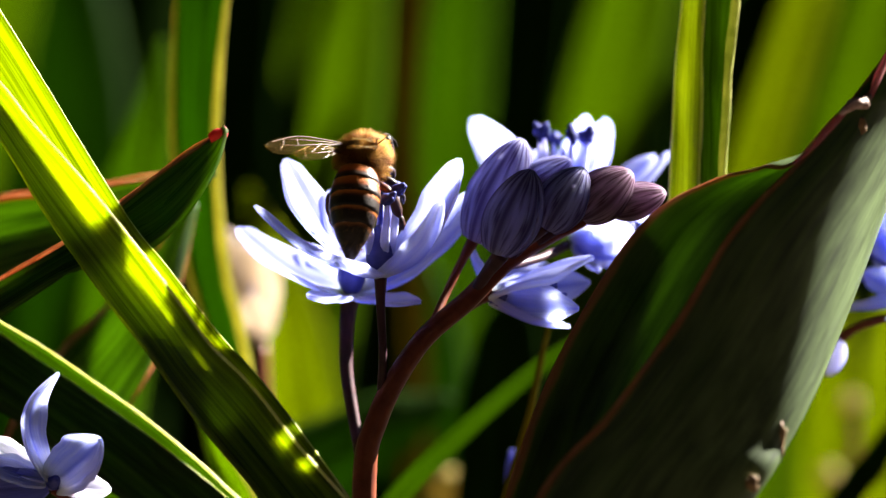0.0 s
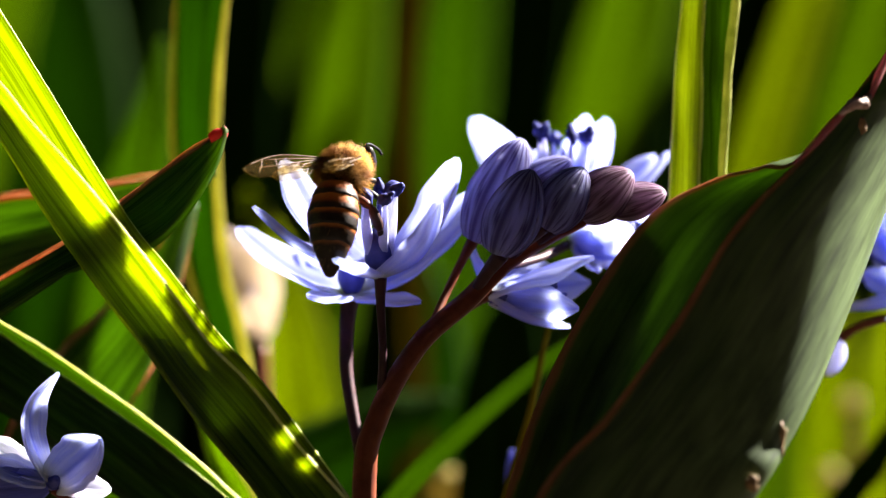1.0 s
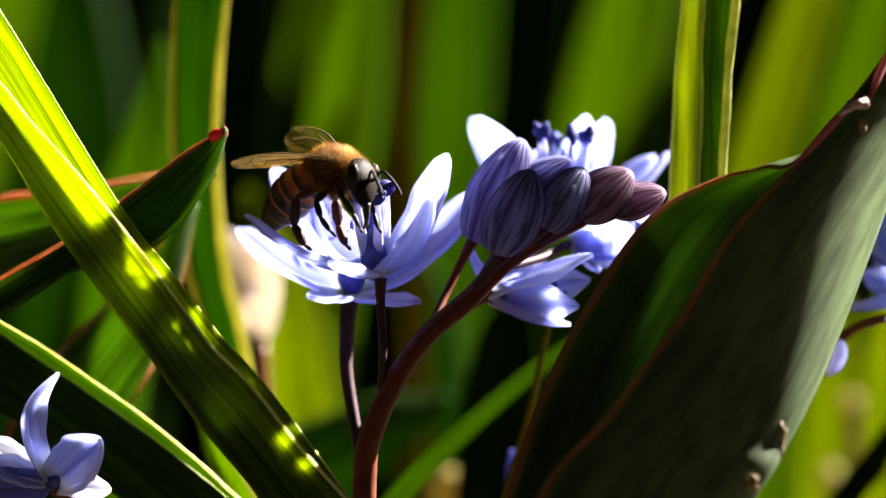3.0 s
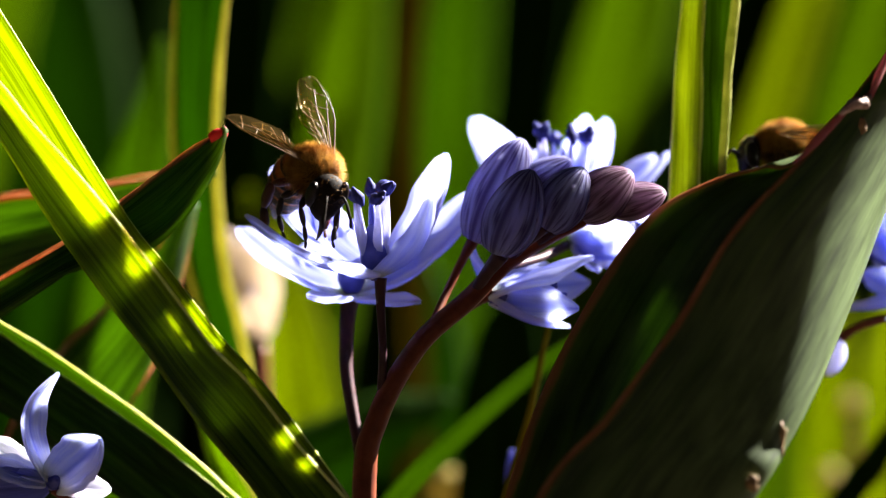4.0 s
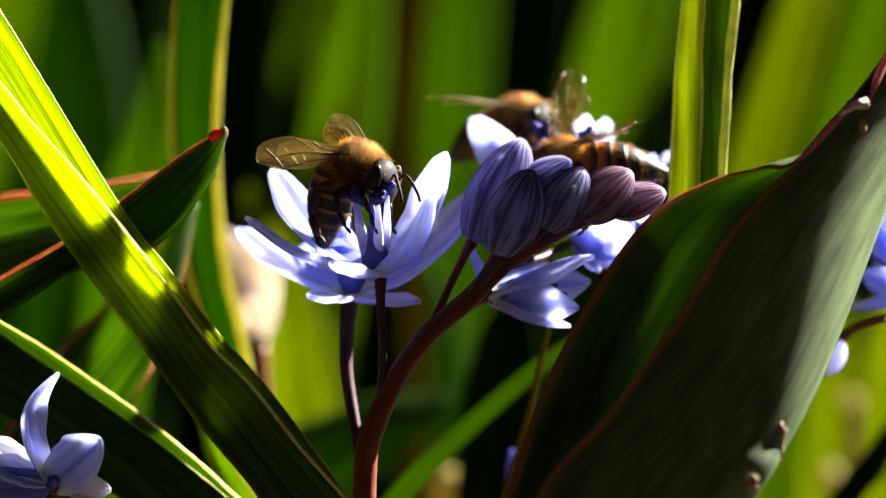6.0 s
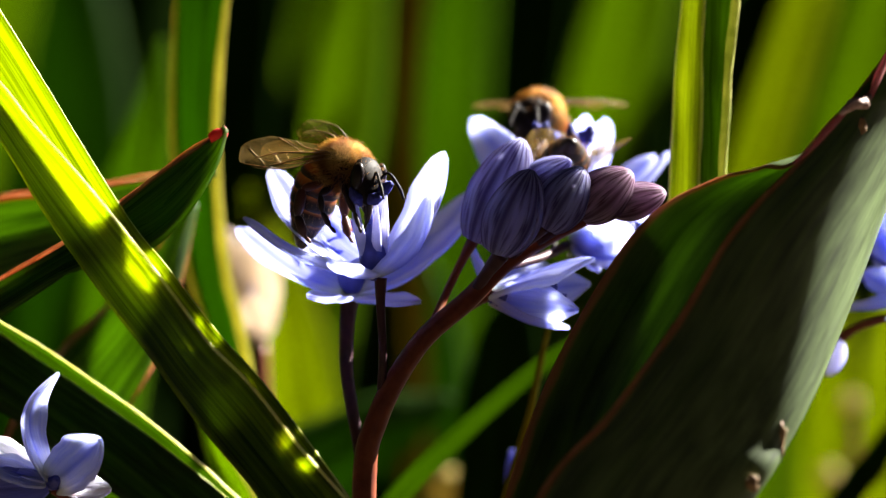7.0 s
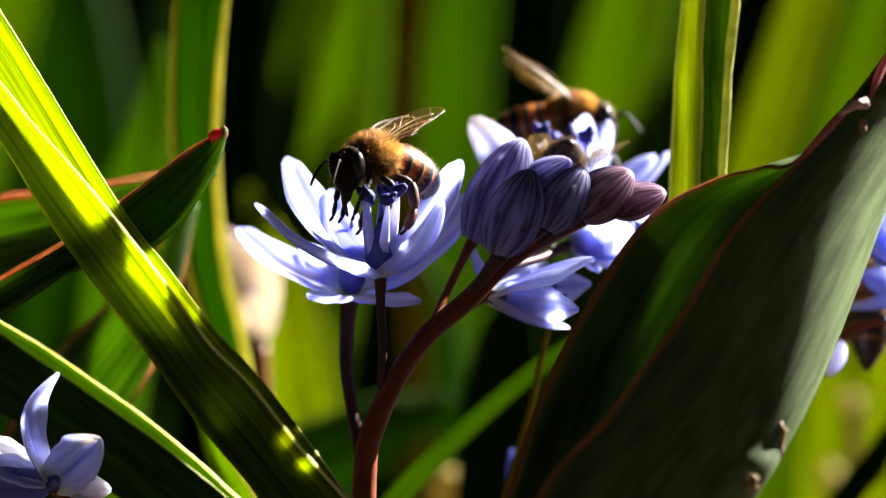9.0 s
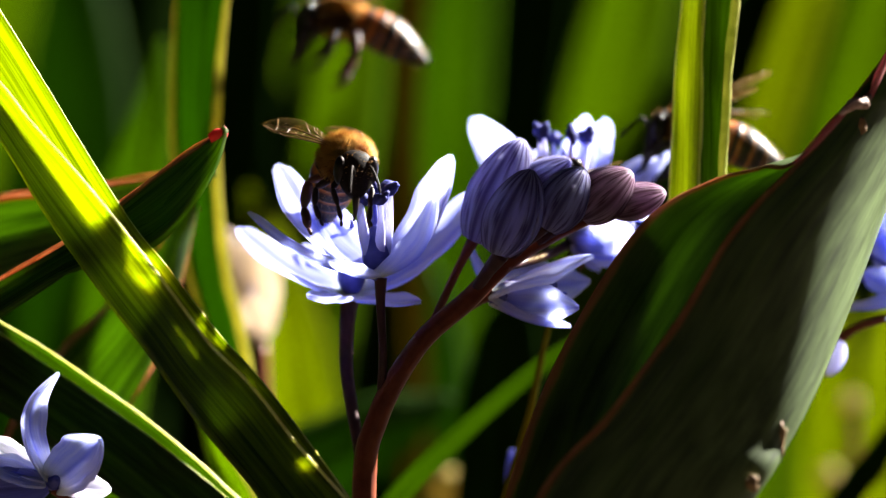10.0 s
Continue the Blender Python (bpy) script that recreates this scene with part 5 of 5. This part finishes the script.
    keyed_bee(BEE_LATE, [
        (0.0, (104, 40, 93.5), 180, 0, 0), (7.5, (64, 24, 86.2), 180, 0, 0), (8.2, (47.4, 24, 78.2), 200, 20, 0), (8.5, (45.7, 26, 80.7), 130, 20, 0), (8.8, (44.5, 27, 81.6), 72, 28, 0),
        (9.0, (44.4, 27, 81.6), 72, 28, 0), (9.2, (46.2, 24, 82.2), 130, 15, 0), (9.3, (39.4, 20, 88.5), 185, 20, 0), (9.4, (26.9, 20, 93.8), 180, 4, 0),
        (9.7, (26.6, 20, 94.3), 180, 4, 0), (9.9, (25.3, 20, 96.6), 180, 6, 0), (10.0, (24.8, 20, 97), 180, 8, 0)],
        flutter(7.9, 8.4, (0, 80, 20, 0), (8.5, 25, 10, 0)) + [(9.2, 40, 20, 0), (9.3, 80, 30, 0), (9.5, 20, 2, 0), (9.8, 30, 35, 0), (10, 30, 35, 0)],
        flutter(7.9, 8.4, (0, 80, 20, 0), (8.5, 25, 10, 0)) + [(9.2, 40, 20, 0), (9.3, 80, 30, 0), (9.5, 22, 8, 0), (9.8, 30, 25, 0), (10, 30, 10, 0)],
        [(0, 12), (8.4, 30), (9.2, 30), (9.4, 12), (10, 12)])
    # the visited flower nods under the bee
    stand = FIRST_FLOWER.matrix_basis.copy()
    walk(FIRST_FLOWER, [(t, Matrix.Translation((d * MM, 0, 0)) @ stand @ pose(0, 0, 0, 0, a, 0)) for t, a, d in
                        ((0, 3.7, 0.25), (0.5, 1.3, 0), (1.0, 3.2, 0.15), (1.5, -0.3, -0.3), (2.0, 0.8, -0.15), (2.5, 0, -0.15), (3.2, -0.3, -0.15), (4.0, -0.5, -0.15), (4.5, -2.1, -0.15), (5.0, -2.4, -0.2), (5.5, -1.3, 0),
                         (6.3, -1.5, -0.1), (7.0, -1.6, -0.2), (7.5, -2.4, -0.05), (8.0, 0, 0), (8.2, 0, 0), (8.5, 4.2, 0.1), (9.0, 4.8, 0.15), (9.5, -0.5, 0.1), (10, 0.8, 0))])
    # the nodding flower bobs a little
    hang = NODDING_FLOWER.matrix_basis.copy()
    walk(NODDING_FLOWER, [(t, hang @ pose(0, 0, 0, 0, a, 0)) for t, a in
                          ((0, -0.5), (1.0, -0.4), (1.5, -3.0), (2.0, -3.6), (2.5, -3.2), (3.2, -1.5), (4.0, -0.6), (5.0, -0.4), (5.4, -2.0), (5.8, -1.5), (6.4, 0), (7.0, 0.4), (9.5, 0), (10, -1.2))])


motions()
